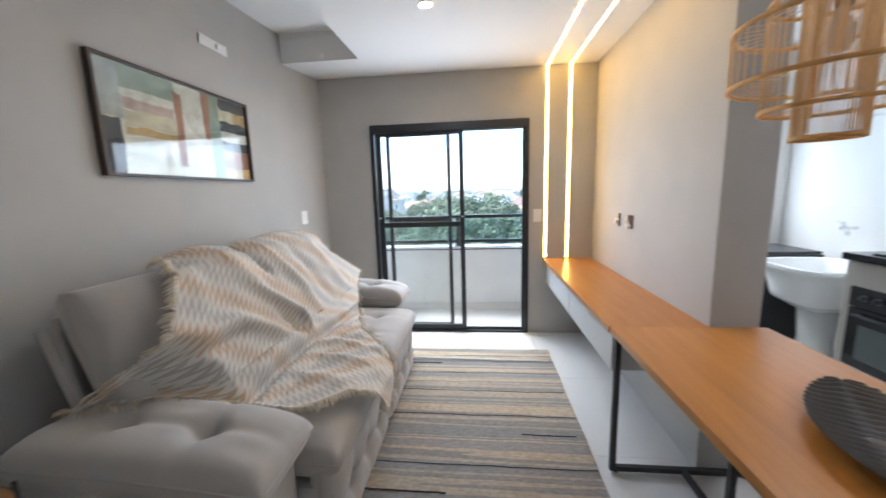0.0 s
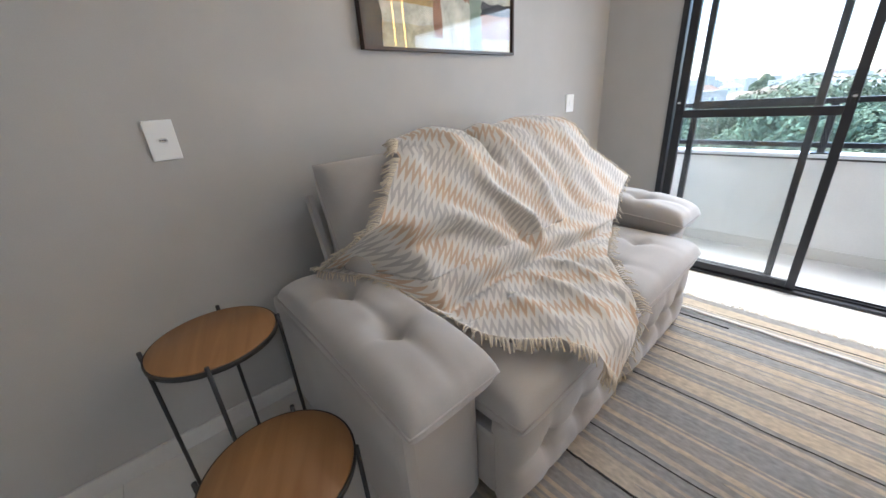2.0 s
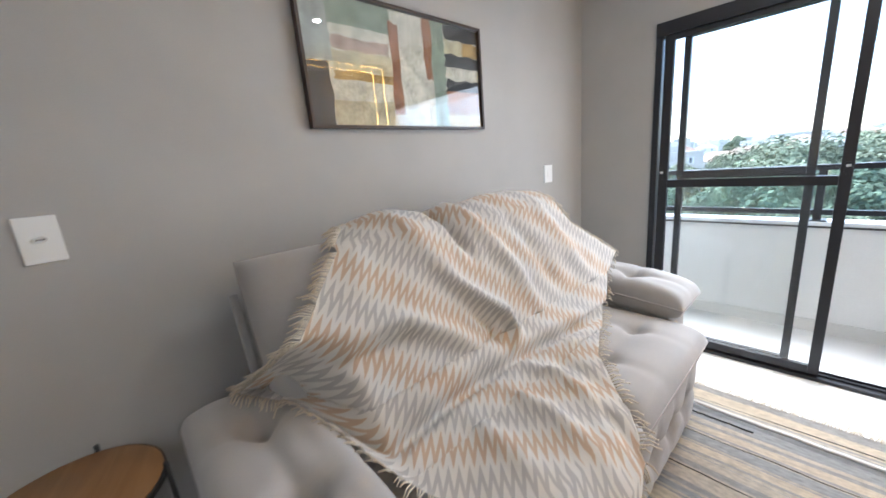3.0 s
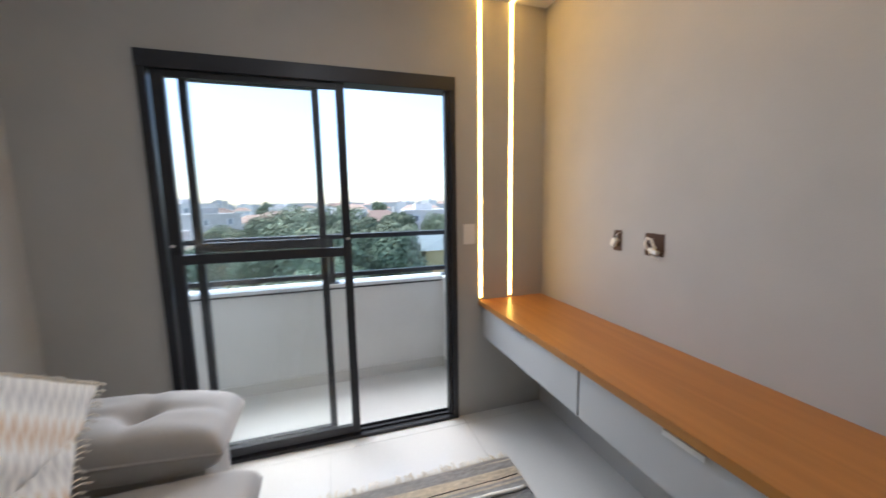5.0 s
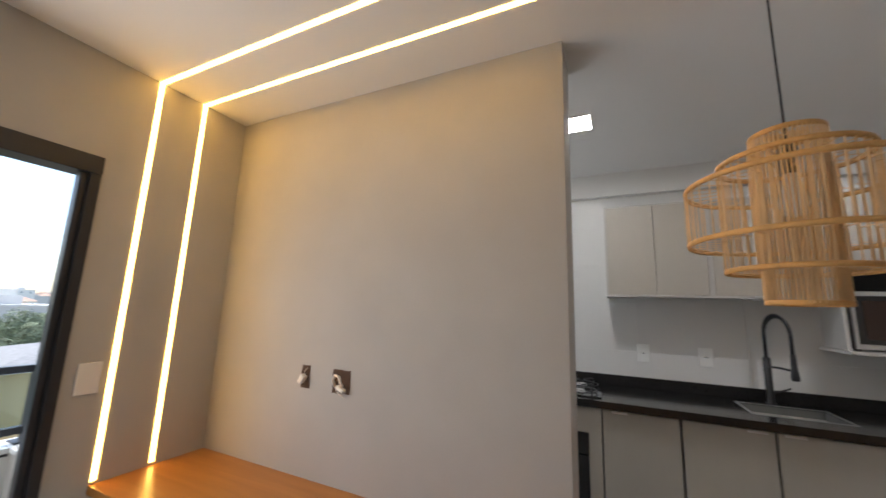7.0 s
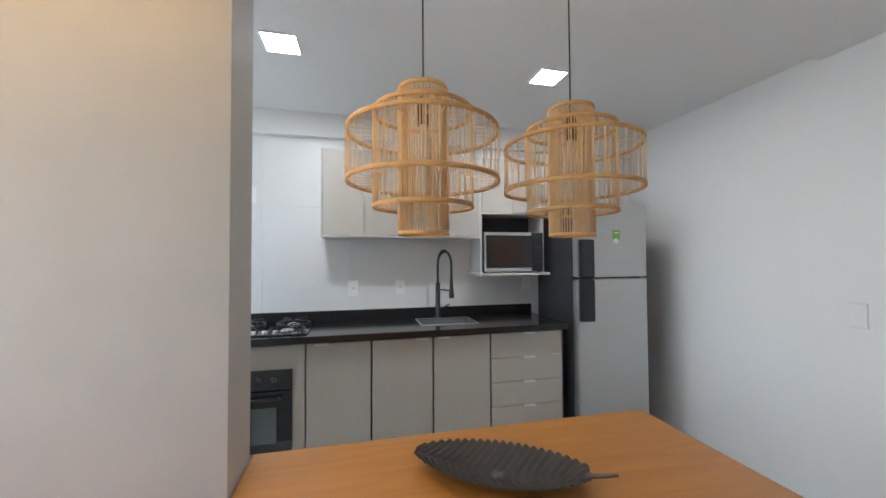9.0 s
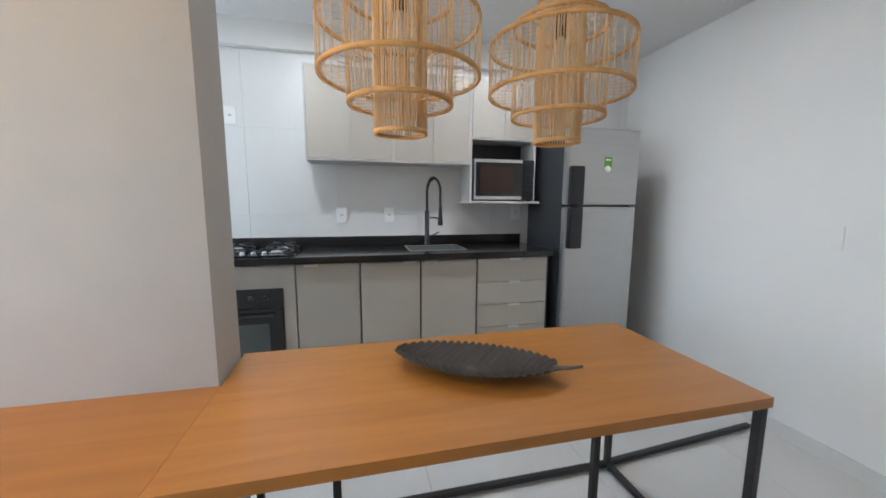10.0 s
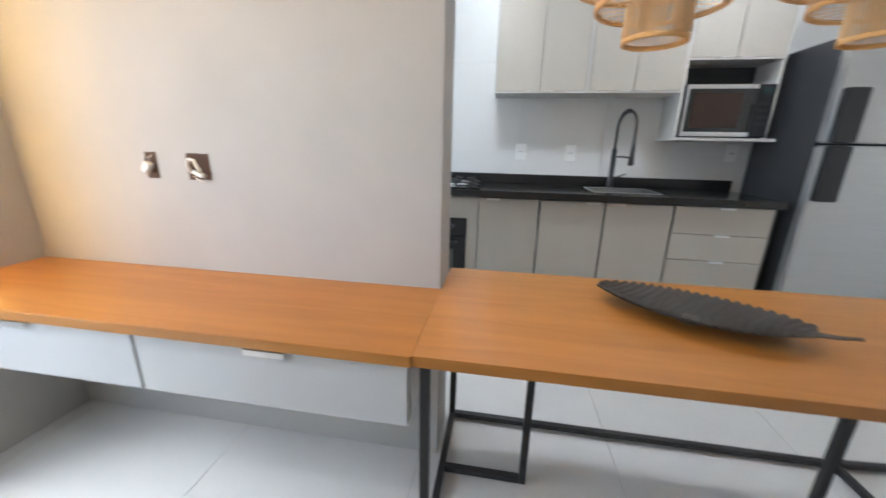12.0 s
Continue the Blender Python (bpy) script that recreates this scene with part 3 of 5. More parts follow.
def base_unit(y0, y1, label, fronts, handles):
    u = thing("base_cabinet", label, "kitchen cabinet", ((KX + WX) / 2, (y0 + y1) / 2, 0), 0, "base cabinets")
    wpart("body", boxes((KX + 0.022, y0 + 0.001, 0.10, WX - 0.002, y1 - 0.001, CTZ - 0.042), (KX + 0.06, y0 + 0.001, 0, WX - 0.002, y1 - 0.001, 0.10)), M_CABIN, u)
    # dark sheet behind the fronts paints the shade seen in their gaps
    wpart("gap_shade", box(KX + 0.0185, y0 + 0.001, 0.10, KX + 0.0215, y1 - 0.001, CTZ - 0.045), M_DARKIN, u, "dark sheet that paints the shade in the door gaps")
    for (a, b, za, zb), (hy, hz) in zip(fronts, handles):
        d = wpart("door" if zb - za > 0.4 else "drawer_front", box(KX, a + 0.003, za, KX + 0.018, b - 0.003, zb, 0.0015), M_CAB, u)
        if hy:
            handle_pull(d, hy, hz)
    return u


zt0 = CTZ - 0.05
base_unit(1.50, 2.04, "greige base cabinet with four drawers", [(1.52, 2.04, zt0 - 0.16, zt0), (1.52, 2.04, zt0 - 0.32, zt0 - 0.164), (1.52, 2.04, zt0 - 0.48, zt0 - 0.324), (1.52, 2.04, 0.10, zt0 - 0.484)], [(1.77, zt0 - 0.001), (1.77, zt0 - 0.161), (1.77, zt0 - 0.321), (1.77, zt0 - 0.481)])
base_unit(2.045, 2.81, "greige base cabinet with two doors under the sink", [(2.045, 2.425, 0.10, zt0), (2.43, 2.81, 0.10, zt0)], [(2.36, zt0 - 0.001), (2.50, zt0 - 0.001)])
base_unit(2.815, 3.19, "greige single-door base cabinet", [(2.815, 3.19, 0.10, zt0)], [(3.10, zt0 - 0.001)])
tall = thing("oven_cabinet", "greige cabinet housing the built-in oven", "kitchen cabinet", ((KX + WX) / 2, 3.5, 0), 0, "base cabinets")
for a in (3.195, 3.805):
    wpart("side", box(KX + 0.02, a, 0, WX - 0.002, a + 0.02, CTZ - 0.042), M_CABIN, tall)
for ya, za, yb, zb in ((3.195, 0.80, 3.825, zt0), (3.195, 0.10, 3.825, 0.335), (3.195, 0.335, 3.262, 0.80), (3.775, 0.335, 3.825, 0.80)):
    wpart("front_panel", box(KX, ya, za, KX + 0.018, yb, zb), M_CAB, tall)
oven = thing("built_in_oven", "black glass built-in oven in the kitchen cabinet", "oven", (KX + 0.2, 3.52, 0.34))
wpart("body", box(KX + 0.02, 3.27, 0.345, WX - 0.06, 3.77, 0.79), M_PLASTIC_B, oven)
wpart("control_panel", box(KX - 0.012, 3.262, 0.685, KX + 0.019, 3.775, 0.80, 0.003), M_DARKGLASS, oven)
wpart("oven_door", box(KX - 0.014, 3.264, 0.337, KX + 0.019, 3.773, 0.68, 0.004), M_DARKGLASS, oven)
wpart("door_window", box(KX - 0.017, 3.345, 0.39, KX - 0.0142, 3.70, 0.59, 0.001), mat("grey_oven_window", (0.10, 0.115, 0.11), 0.08, bump=0, spec=0.9), oven, "grey see-through oven window")
wpart("door_handle", tube([(KX - 0.04, 3.32, 0.645), (KX - 0.04, 3.72, 0.645)], 0.008), M_STEELBLK, oven)
for y in (3.33, 3.70):
    wpart("handle_mount", box(KX - 0.04, y - 0.006, 0.640, KX - 0.0145, y + 0.006, 0.650), M_STEELBLK, oven)
for y in (3.36, 3.44, 3.62, 3.69):
    wpart("knob", lathe([(0, 0.022), (0.014, 0.022), (0.017, 0), (0, 0)], 18, pose(KX - 0.0125, y, 0.745, 0, -90, 0)), M_PLASTIC_B, oven)

# worktop with a cut-out for the sink
SX0, SX1, SY0, SY1 = 3.93, 4.20, 2.09, 2.47
top = thing("worktop", "polished black granite worktop with upstand", "worktop", (4.05, 2.6, CTZ - 0.04))
bm = bmesh.new()
xs, ys = (KX - 0.03, SX0, SX1, WX), (1.49, SY0, SY1, 3.83)
vv = [[bm.verts.new((x, y, CTZ)) for y in ys] for x in xs]
fs = [bm.faces.new((vv[i][j], vv[i + 1][j], vv[i + 1][j + 1], vv[i][j + 1])) for i in range(3) for j in range(3) if (i, j) != (1, 1)]
ext = bmesh.ops.extrude_face_region(bm, geom=fs)
bmesh.ops.translate(bm, vec=(0, 0, -0.04), verts=[v for v in ext["geom"] if isinstance(v, bmesh.types.BMVert)])
wpart("slab", bm, M_GRANITE, top)
wpart("upstand", box(WX - 0.02, 1.49, CTZ + 0.0005, WX, 3.83, CTZ + 0.07, 0.002), M_GRANITE, top)
sink = thing("kitchen_sink", "stainless steel sink set into the worktop", "sink", ((SX0 + SX1) / 2, (SY0 + SY1) / 2, CTZ - 0.16))
wpart("bowl", boxes((SX0, SY0, CTZ - 0.165, SX1, SY1, CTZ - 0.16), (SX0, SY0, CTZ - 0.16, SX0 + 0.004, SY1, CTZ - 0.003), (SX1 - 0.004, SY0, CTZ - 0.16, SX1, SY1, CTZ - 0.003), (SX0 + 0.004, SY0, CTZ - 0.16, SX1 - 0.004, SY0 + 0.004, CTZ - 0.003), (SX0 + 0.004, SY1 - 0.004, CTZ - 0.16, SX1 - 0.004, SY1, CTZ - 0.003)), mat("dull_steel_bowl", (0.22, 0.22, 0.215), 0.35, metal=0.8, grain=300), sink)
wpart("rim", boxes((SX0 - 0.012, SY0 - 0.012, CTZ, SX0, SY1 + 0.012, CTZ + 0.003), (SX1, SY0 - 0.012, CTZ, SX1 + 0.012, SY1 + 0.012, CTZ + 0.003), (SX0, SY0 - 0.012, CTZ, SX1, SY0, CTZ + 0.003), (SX0, SY1, CTZ, SX1, SY1 + 0.012, CTZ + 0.003)), M_STEEL, sink)
wpart("drain", lathe([(0, 0), (0.04, 0), (0.045, 0.003), (0, 0.004)], 20, Matrix.Translation((4.06, 2.28, CTZ - 0.16))), M_CHROME, sink)

tap = thing("kitchen_tap", "matt black sprung kitchen tap behind the sink", "tap", (4.25, 2.30, CTZ))
part("base", lathe([(0, 0), (0.026, 0), (0.026, 0.006), (0.018, 0.012), (0.018, 0.26), (0.013, 0.265), (0, 0.265)], 20), M_PLASTIC_B, tap)
arc = [(0, 0, 0.26)] + [(-0.075 + 0.075 * math.cos(a), -0.035 + 0.035 * math.cos(a), 0.40 + 0.105 * math.sin(a)) for a in [math.pi * k / 16 for k in range(17)]] + [(-0.15, -0.07, 0.30)]
part("hose", tube(arc, 0.009, 10), M_PLASTIC_B, tap)
coil = []
for k in range(330):
    f = k / 329 * (len(arc) - 1)
    i = min(int(f), len(arc) - 2)
    q = Vector(arc[i]).lerp(Vector(arc[i + 1]), f - i)
    a = k * 0.9
    coil.append(q + Vector((0.013 * math.cos(a), 0.006 * math.sin(a), 0.013 * math.sin(a))))
part("spring", tube(coil, 0.0018, 5), M_PLASTIC_B, tap)
part("spray_head", lathe([(0, 0.16), (0.017, 0.16), (0.02, 0.18), (0.015, 0.22), (0.012, 0.30), (0, 0.30)], 16, Matrix.Translation((-0.15, -0.07, 0))), M_PLASTIC_B, tap)
part("bracket", tube([(0, 0, 0.21), (-0.07, -0.033, 0.215), (-0.15, -0.07, 0.21)], 0.006), M_PLASTIC_B, tap)
part("lever", tube([(0, 0, 0.07), (-0.01, -0.04, 0.075), (-0.02, -0.09, 0.10)], 0.005), M_PLASTIC_B, tap)

hob = thing("gas_hob", "glass gas hob with steel pan supports on the worktop", "hob", (4.05, 3.46, CTZ))
part("glass_plate", box(-0.22, -0.27, 0, 0.22, 0.27, 0.008, 0.002), M_DARKGLASS, hob)
for bx in (-0.11, 0.11):
    for by in (-0.14, 0.14):
        b = part("burner", lathe([(0, 0.024), (0.025, 0.024), (0.03, 0.018), (0.042, 0.014), (0.045, 0.008), (0, 0.008)], 20, Matrix.Translation((bx, by, 0))), M_CHROME, hob)
        g = bmesh.new()
        for k in range(4):
            a = k * math.pi / 2 + math.pi / 4
            add_tube(g, [(bx + 0.11 * math.cos(a), by + 0.11 * math.sin(a), 0.009), (bx + 0.10 * math.cos(a), by + 0.10 * math.sin(a), 0.045), (bx + 0.02 * math.cos(a), by + 0.02 * math.sin(a), 0.045)], 0.004, 6)
        add_tube(g, [(bx + 0.105 * math.cos(a), by + 0.105 * math.sin(a), 0.02) for a in [k * math.pi / 10 for k in range(20)]], 0.0035, 6, True)
        part("pan_support", g, M_STEELBLK, hob)
for k in range(4):
    part("knob", lathe([(0, 0.028), (0.012, 0.028), (0.015, 0.008), (0, 0.008)], 14, Matrix.Translation((-0.19, -0.09 + k * 0.06, 0))), M_ALU, hob)


def wall_unit(y0, y1, z0, z1, doors, label):
    u = thing("wall_cabinet", label, "kitchen cabinet", ((4.08 + WX) / 2, (y0 + y1) / 2, z0), 0, "wall cabinets")
    wpart("body", box(4.10, y0, z0, WX, y1, z1, 0.001), M_CABIN, u)
    wpart("edge_trim", boxes((4.082, y0, z0, 4.10, y0 + 0.010, z1), (4.082, y1 - 0.010, z0, 4.10, y1, z1), (4.082, y0 + 0.010, z1 - 0.010, 4.10, y1 - 0.010, z1), (4.082, y0 + 0.010, z0, 4.10, y1 - 0.010, z0 + 0.012)), M_CABIN, u)
    n = doors
    w = (y1 - y0 - 0.022) / n
    for k in range(n):
        a = y0 + 0.011 + k * w
        d = wpart("door", box(4.080, a + 0.0015, z0 + 0.0135, 4.098, a + w - 0.0015, z1 - 0.011, 0.001), M_CAB, u)
        hy = a + w - 0.05 if k % 2 == 0 else a + 0.05
        wpart("handle", box(4.068, hy - 0.035, z0 + 0.0095, 4.0795, hy + 0.035, z0 + 0.0125), M_ALU, d, "slim aluminium edge pull")
    return u


wall_unit(2.565, 3.14, 1.585, 2.19, 2, "greige two-door wall cabinet")
wall_unit(2.012, 2.563, 1.585, 2.19, 2, "greige two-door wall cabinet")
wall_unit(1.49, 2.010, 1.765, 2.19, 2, "greige wall cabinet above the microwave niche")
niche = thing("microwave_shelf", "open pale niche shelf holding the microwave", "shelf", (4.2, 1.75, 1.31))
for a in (1.49, 1.995):
    wpart("side", box(4.09, a, 1.325, WX, a + 0.015, 1.765), M_CABIN, niche)
wpart("bottom_board", box(4.02, 1.48, 1.307, WX, 2.03, 1.325, 0.002), M_CABIN, niche)
# dark board: the shade inside the pale niche is put into its colour
wpart("back_board", box(WX - 0.012, 1.505, 1.325, WX - 0.002, 1.995, 1.765), M_FRSIDE, niche)
mw = thing("microwave_oven", "steel-fronted microwave oven standing in its niche", "microwave", (4.2, 1.745, 1.325))
wpart("body", box(4.08, 1.515, 1.333, 4.31, 1.985, 1.63, 0.004), M_FRSIDE, mw)
wpart("door_frame", boxes((4.06, 1.61, 1.335, 4.079, 1.985, 1.36), (4.06, 1.61, 1.605, 4.079, 1.985, 1.628), (4.06, 1.975, 1.36, 4.079, 1.985, 1.605)), M_ALU, mw)
wpart("door_glass", box(4.062, 1.61, 1.36, 4.079, 1.975, 1.605), M_DARKGLASS, mw)
# the brown of this dark pane is a reflection painted into its colour
wpart("inner_window", box(4.0595, 1.68, 1.385, 4.0618, 1.945, 1.58), mat("brown_reflection_window", (0.035, 0.02, 0.015), 0.12, bump=0), mw, "dark window with a brown reflection in its colour")
wpart("control_panel", box(4.06, 1.515, 1.335, 4.079, 1.607, 1.628, 0.002), M_PLASTIC_B, mw)
wpart("display", box(4.0575, 1.53, 1.575, 4.0598, 1.592, 1.61), mat("dim_display", (0.05, 0.07, 0.07), 0.1, bump=0), mw)
for r in range(4):
    for c in range(3):
        wpart("button", box(4.058, 1.531 + c * 0.022, 1.40 + r * 0.038, 4.0598, 1.546 + c * 0.022, 1.418 + r * 0.038), M_FRSIDE, mw)
for a, b in ((4.1, 1.53), (4.1, 1.97), (4.29, 1.53), (4.29, 1.97)):
    wpart("foot", box(a - 0.01, b - 0.01, 1.325, a + 0.01, b + 0.01, 1.333), M_PLASTIC_B, mw)

# ---- fridge ----
fr = thing("refrigerator", "two-door steel refrigerator with dark sides by the wall", "refrigerator", (4.0, 1.15, 0))
FY0, FY1, FX, FH = 0.87, 1.43, 3.74, 1.82
wpart("body", box(FX + 0.06, FY0, 0.03, 4.31, FY1, FH - 0.01, 0.012), M_FRSIDE, fr)
for a, b, nm in ((0.06, 1.288, "lower_door"), (1.298, FH, "freezer_door")):
    d = wpart(nm, box(FX, FY0, a, FX + 0.055, FY1, b, 0.012), M_STEEL, fr, "brushed steel door")
    wpart("door_edge", box(FX + 0.006, FY1 + 0.0005, a + 0.01, FX + 0.05, FY1 + 0.004, b - 0.01, 0.001), M_ALU, d)
    za, zb = (1.0, 1.285) if nm == "lower_door" else (1.301, 1.56)
    wpart("handle", box(FX - 0.045, FY1 - 0.105, za, FX - 0.001, FY1 - 0.004, zb, 0.012), M_PLASTIC_B, d, "chunky black plastic handle")
wpart("plinth", box(FX + 0.03, FY0 + 0.01, 0.0, 4.29, FY1 - 0.01, 0.058), M_PLASTIC_B, fr)
lab = thing("energy_sticker", "green and white sticker on the freezer door", "sticker", (FX, 1.13, 1.56))
part("green_panel", box(-0.0012, -0.04, 0.0, -0.0002, 0.02, 0.07), M_STICKER, lab)
part("white_disc", lathe([(0, 0.0022), (0.022, 0.0022), (0.022, 0.0004), (0, 0.0004)], 24, pose(0, -0.008, -0.012, 0, -90, 0)), M_PLASTIC_W, lab)
part("print_bar", box(-0.002, -0.03, 0.045, -0.0013, 0.01, 0.055), M_PLASTIC_W, lab)


# ---- wall plates ----
def plate(at, turn, w, h, kind_of, label):
    """A wall plate facing its own -y, centred on at."""
    p = tagged(new("wall_plate"), label, "switch plate" if kind_of != "socket" else "wall socket")
    p.matrix_world = pose(*at, 0, 0, turn)
    part("cover", box(-w / 2, -0.009, -h / 2, w / 2, 0, h / 2, 0.003), M_WHITE if kind_of == "blank" else M_PLASTIC_W, p)
    if kind_of == "socket":
        s = part("socket_insert", lathe([(0, 0), (0.012, 0), (0.016, 0.004), (0.016, 0.0005), (0.0, 0.0005)], 18, pose(0, -0.009, 0, 90, 0, 0) @ Matrix.Diagonal((1.15, 0.7, 0.6, 1))), M_PLASTIC_W, p)
        for x in (-0.007, 0, 0.007):
            part("pin_hole", lathe([(0, 0.0032), (0.0026, 0.0032), (0.0026, 0), (0, 0)], 8, pose(x, -0.009, 0, 90, 0, 0)), M_PLASTIC_B, s)
    elif kind_of == "switch":
        part("rocker", box(-0.012, -0.013, -0.02, 0.012, -0.009, 0.02, 0.002), M_PLASTIC_W, p)
    return p


plate((0, 2.211, 1.217), 90, 0.085, 0.13, "socket", "white wall socket plate on the grey wall")
plate((left_x(4.67), 4.67, 1.205), 90 - math.degrees(math.atan2(left_x(4.72) - left_x(4.62), 0.1)), 0.075, 0.12, "switch", "white switch plate in the corner by the balcony")
plate((2.215, 5.0, 1.155), 180 - 180, 0.075, 0.12, "blank", "blank cover plate beside the LED line")
plate((WX, 2.932, 1.215), -90, 0.075, 0.115, "socket", "white wall socket above the worktop")
plate((WX, 2.58, 1.215), -90, 0.075, 0.115, "socket", "white wall socket above the worktop")
plate((WX, 1.53, 1.235), -90, 0.07, 0.115, "socket", "white wall socket beside the refrigerator")
plate((WX, 3.64, 1.89), -90, 0.075, 0.115, "socket", "white wall socket high on the kitchen wall")
plate((2.82, WY0, 1.145), 180, 0.075, 0.12, "blank", "pale blank cover plate on the white wall")

# open junction boxes with loose cables on the television wall
M_WIRE = mat("white_wire", (0.85, 0.82, 0.76), 0.45, bump=0)
for y, w in ((4.365, 0.05), (4.165, 0.095)):
    jb = tagged(new("junction_box"), "open wall box with a loose pale cable end", "junction box", "open boxes")
    jb.matrix_world = pose(TVX, y, 1.152)
    bm = bmesh.new()
    rng = random.Random(int(w * 1000))
    rim_pts = []
    for ca, cb in (((-1, -1), (1, -1)), ((1, -1), (1, 1)), ((1, 1), (-1, 1)), ((-1, 1), (-1, -1))):
        for k in range(7):
            q = k / 7
            jit = rng.uniform(-0.0025, 0.0025)
            rim_pts.append(((ca[0] + (cb[0] - ca[0]) * q) * w / 2 + jit, (ca[1] + (cb[1] - ca[1]) * q) * 0.047 + jit))
    fr_ring = [bm.verts.new((-0.0015, py, pz)) for py, pz in rim_pts]
    bk_ring = [bm.verts.new((-0.0005, py * 1.02, pz * 1.02)) for py, pz in rim_pts]
    bm.faces.new(fr_ring)
    bm.faces.new(bk_ring[::-1])
    for k in range(len(rim_pts)):
        j = (k + 1) % len(rim_pts)
        bm.faces.new((fr_ring[k], fr_ring[j], bk_ring[j], bk_ring[k]))
    part("recess", bm, M_GYPSUM, jb, "rough dark brown box recess")
    if w > 0.06:
        part("cable", tube([(-0.004, 0.03, -0.022), (-0.014, 0.034, 0.006), (-0.022, 0.018, 0.028), (-0.026, -0.006, 0.024), (-0.028, -0.018, 0.0), (-0.026, -0.028, -0.012)], 0.0055, 8), M_CABLE, jb)
        part("connector", box(-0.034, -0.046, -0.022, -0.012, -0.004, -0.008, 0.003, pose(0, 0, 0, 24, 0, 0)), M_WIRE, jb, "white cable connector")
        part("wire", tube([(-0.006, 0.02, -0.034), (-0.02, -0.004, -0.044), (-0.024, -0.042, -0.056)], 0.0018, 6), M_CABLE, jb)
    else:
        part("connector", box(-0.03, -0.012, -0.026, -0.006, 0.012, 0.012, 0.004, pose(0, 0, 0, 30, 0, 0)), M_WIRE, jb, "white cable connector")
        part("wire", tube([(-0.006, 0.004, 0.012), (-0.016, -0.006, 0.028), (-0.01, -0.016, 0.04)], 0.0018, 6), M_CABLE, jb)


# ---- sofa ----
def puffy(lx, ly, t, buttons, m, nu=44, nv=44, dent=0.05, power=6, sag=0.0, crease=0.35):
    """A stuffed cushion lx by ly, t thick, tufted at buttons (u, v in -1..1), closed, placed by m."""
    def height(u, v):
        h = max(0.0, (1 - abs(u) ** power) * (1 - abs(v) ** power)) ** 0.42
        d = 0.0
        for bu, bv in buttons:
            du, dv = (u - bu) * lx / 2, (v - bv) * ly / 2
            r2 = du * du + dv * dv
            d += dent * math.exp(-r2 / 0.0021)
            d += dent * crease * math.exp(-(dv * dv) / 0.0005) * math.exp(-abs(du) / 0.13)
            d += dent * crease * math.exp(-(du * du) / 0.0005) * math.exp(-abs(dv) / 0.13)
        wob = 0.006 * noise.noise(Vector((u * 2.3 + lx * 7, v * 2.3, t * 31)))
        wob += 0.0045 * noise.noise(Vector((u * lx * 26 + t * 40, v * ly * 26, lx * 9))) * max(0.0, 1 - h)
        return h * t / 2 - min(d, t * 0.42) * min(1, h * 1.4) + wob * h

    bm = bmesh.new()
    tops, bots = [], []
    for i in range(nu + 1):
        ra, rb = [], []
        for j in range(nv + 1):
            u, v = -math.cos(math.pi * i / nu), -math.cos(math.pi * j / nv)
            u, v = u * 0.35 + (2 * i / nu - 1) * 0.65, v * 0.35 + (2 * j / nv - 1) * 0.65
            z = height(u, v)
            bend = -sag * (u * u)
            edge = i in (0, nu) or j in (0, nv)
            a = bm.verts.new(m @ Vector((u * lx / 2, v * ly / 2, (0 if edge else z) + bend)))
            hb = max(0.0, (1 - abs(u) ** power) * (1 - abs(v) ** power)) ** 0.42 * t / 2
            b = a if edge else bm.verts.new(m @ Vector((u * lx / 2, v * ly / 2, -hb + bend)))
            ra.append(a)
            rb.append(b)
        tops.append(ra)
        bots.append(rb)
    for g, flip in ((tops, False), (bots, True)):
        for i in range(nu):
            for j in range(nv):
                q = [g[i][j], g[i + 1][j], g[i + 1][j + 1], g[i][j + 1]]
                bm.faces.new(q[::-1] if flip else q).smooth = True
    return bm


def rim(lx, ly, m, r=0.005, sag=0.0):
    pts = []
    for a, b, n in (((-1, -1), (1, -1), 12), ((1, -1), (1, 1), 12), ((1, 1), (-1, 1), 12), ((-1, 1), (-1, -1), 12)):
        for k in range(n):
            u, v = a[0] + (b[0] - a[0]) * k / n, a[1] + (b[1] - a[1]) * k / n
            pts.append(m @ Vector((u * lx / 2, v * ly / 2, -sag * u * u)))
    return tube(pts, r, 6, True)


SY_A, SY_B = 2.39, 4.54
sofa = thing("sofa", "grey tufted suede sofa against the grey wall", "sofa", (0.6, 3.5, 0))
wpart("base", box(0.06, SY_A + 0.28, 0.06, 1.06, SY_B - 0.28, 0.33, 0.02), M_SUEDE, sofa)
for a, b in ((SY_A, SY_A + 0.28), (SY_B - 0.28, SY_B)):
    arm = wpart("armrest", box(0.04, a, 0.03, 1.0, b, 0.555, 0.035), M_SUEDE, sofa)
    yc = (a + b) / 2 + (0.01 if a < 3 else -0.01)
    m = Matrix.Translation((0.63, yc, 0.592)) @ pose(0, 0, 0, 0, 3, 0)
    wpart("arm_cushion", puffy(0.86, 0.32, 0.18, [(-0.36, 0), (0.34, 0)], m, dent=0.055, power=7, sag=0.012), M_SUEDE, arm)
    wpart("cushion_piping", rim(0.855, 0.316, m, 0.005, 0.012), M_PIPING, arm)
sw = (SY_B - SY_A - 0.56) / 2
bw = (SY_B - SY_A - 0.44) / 2
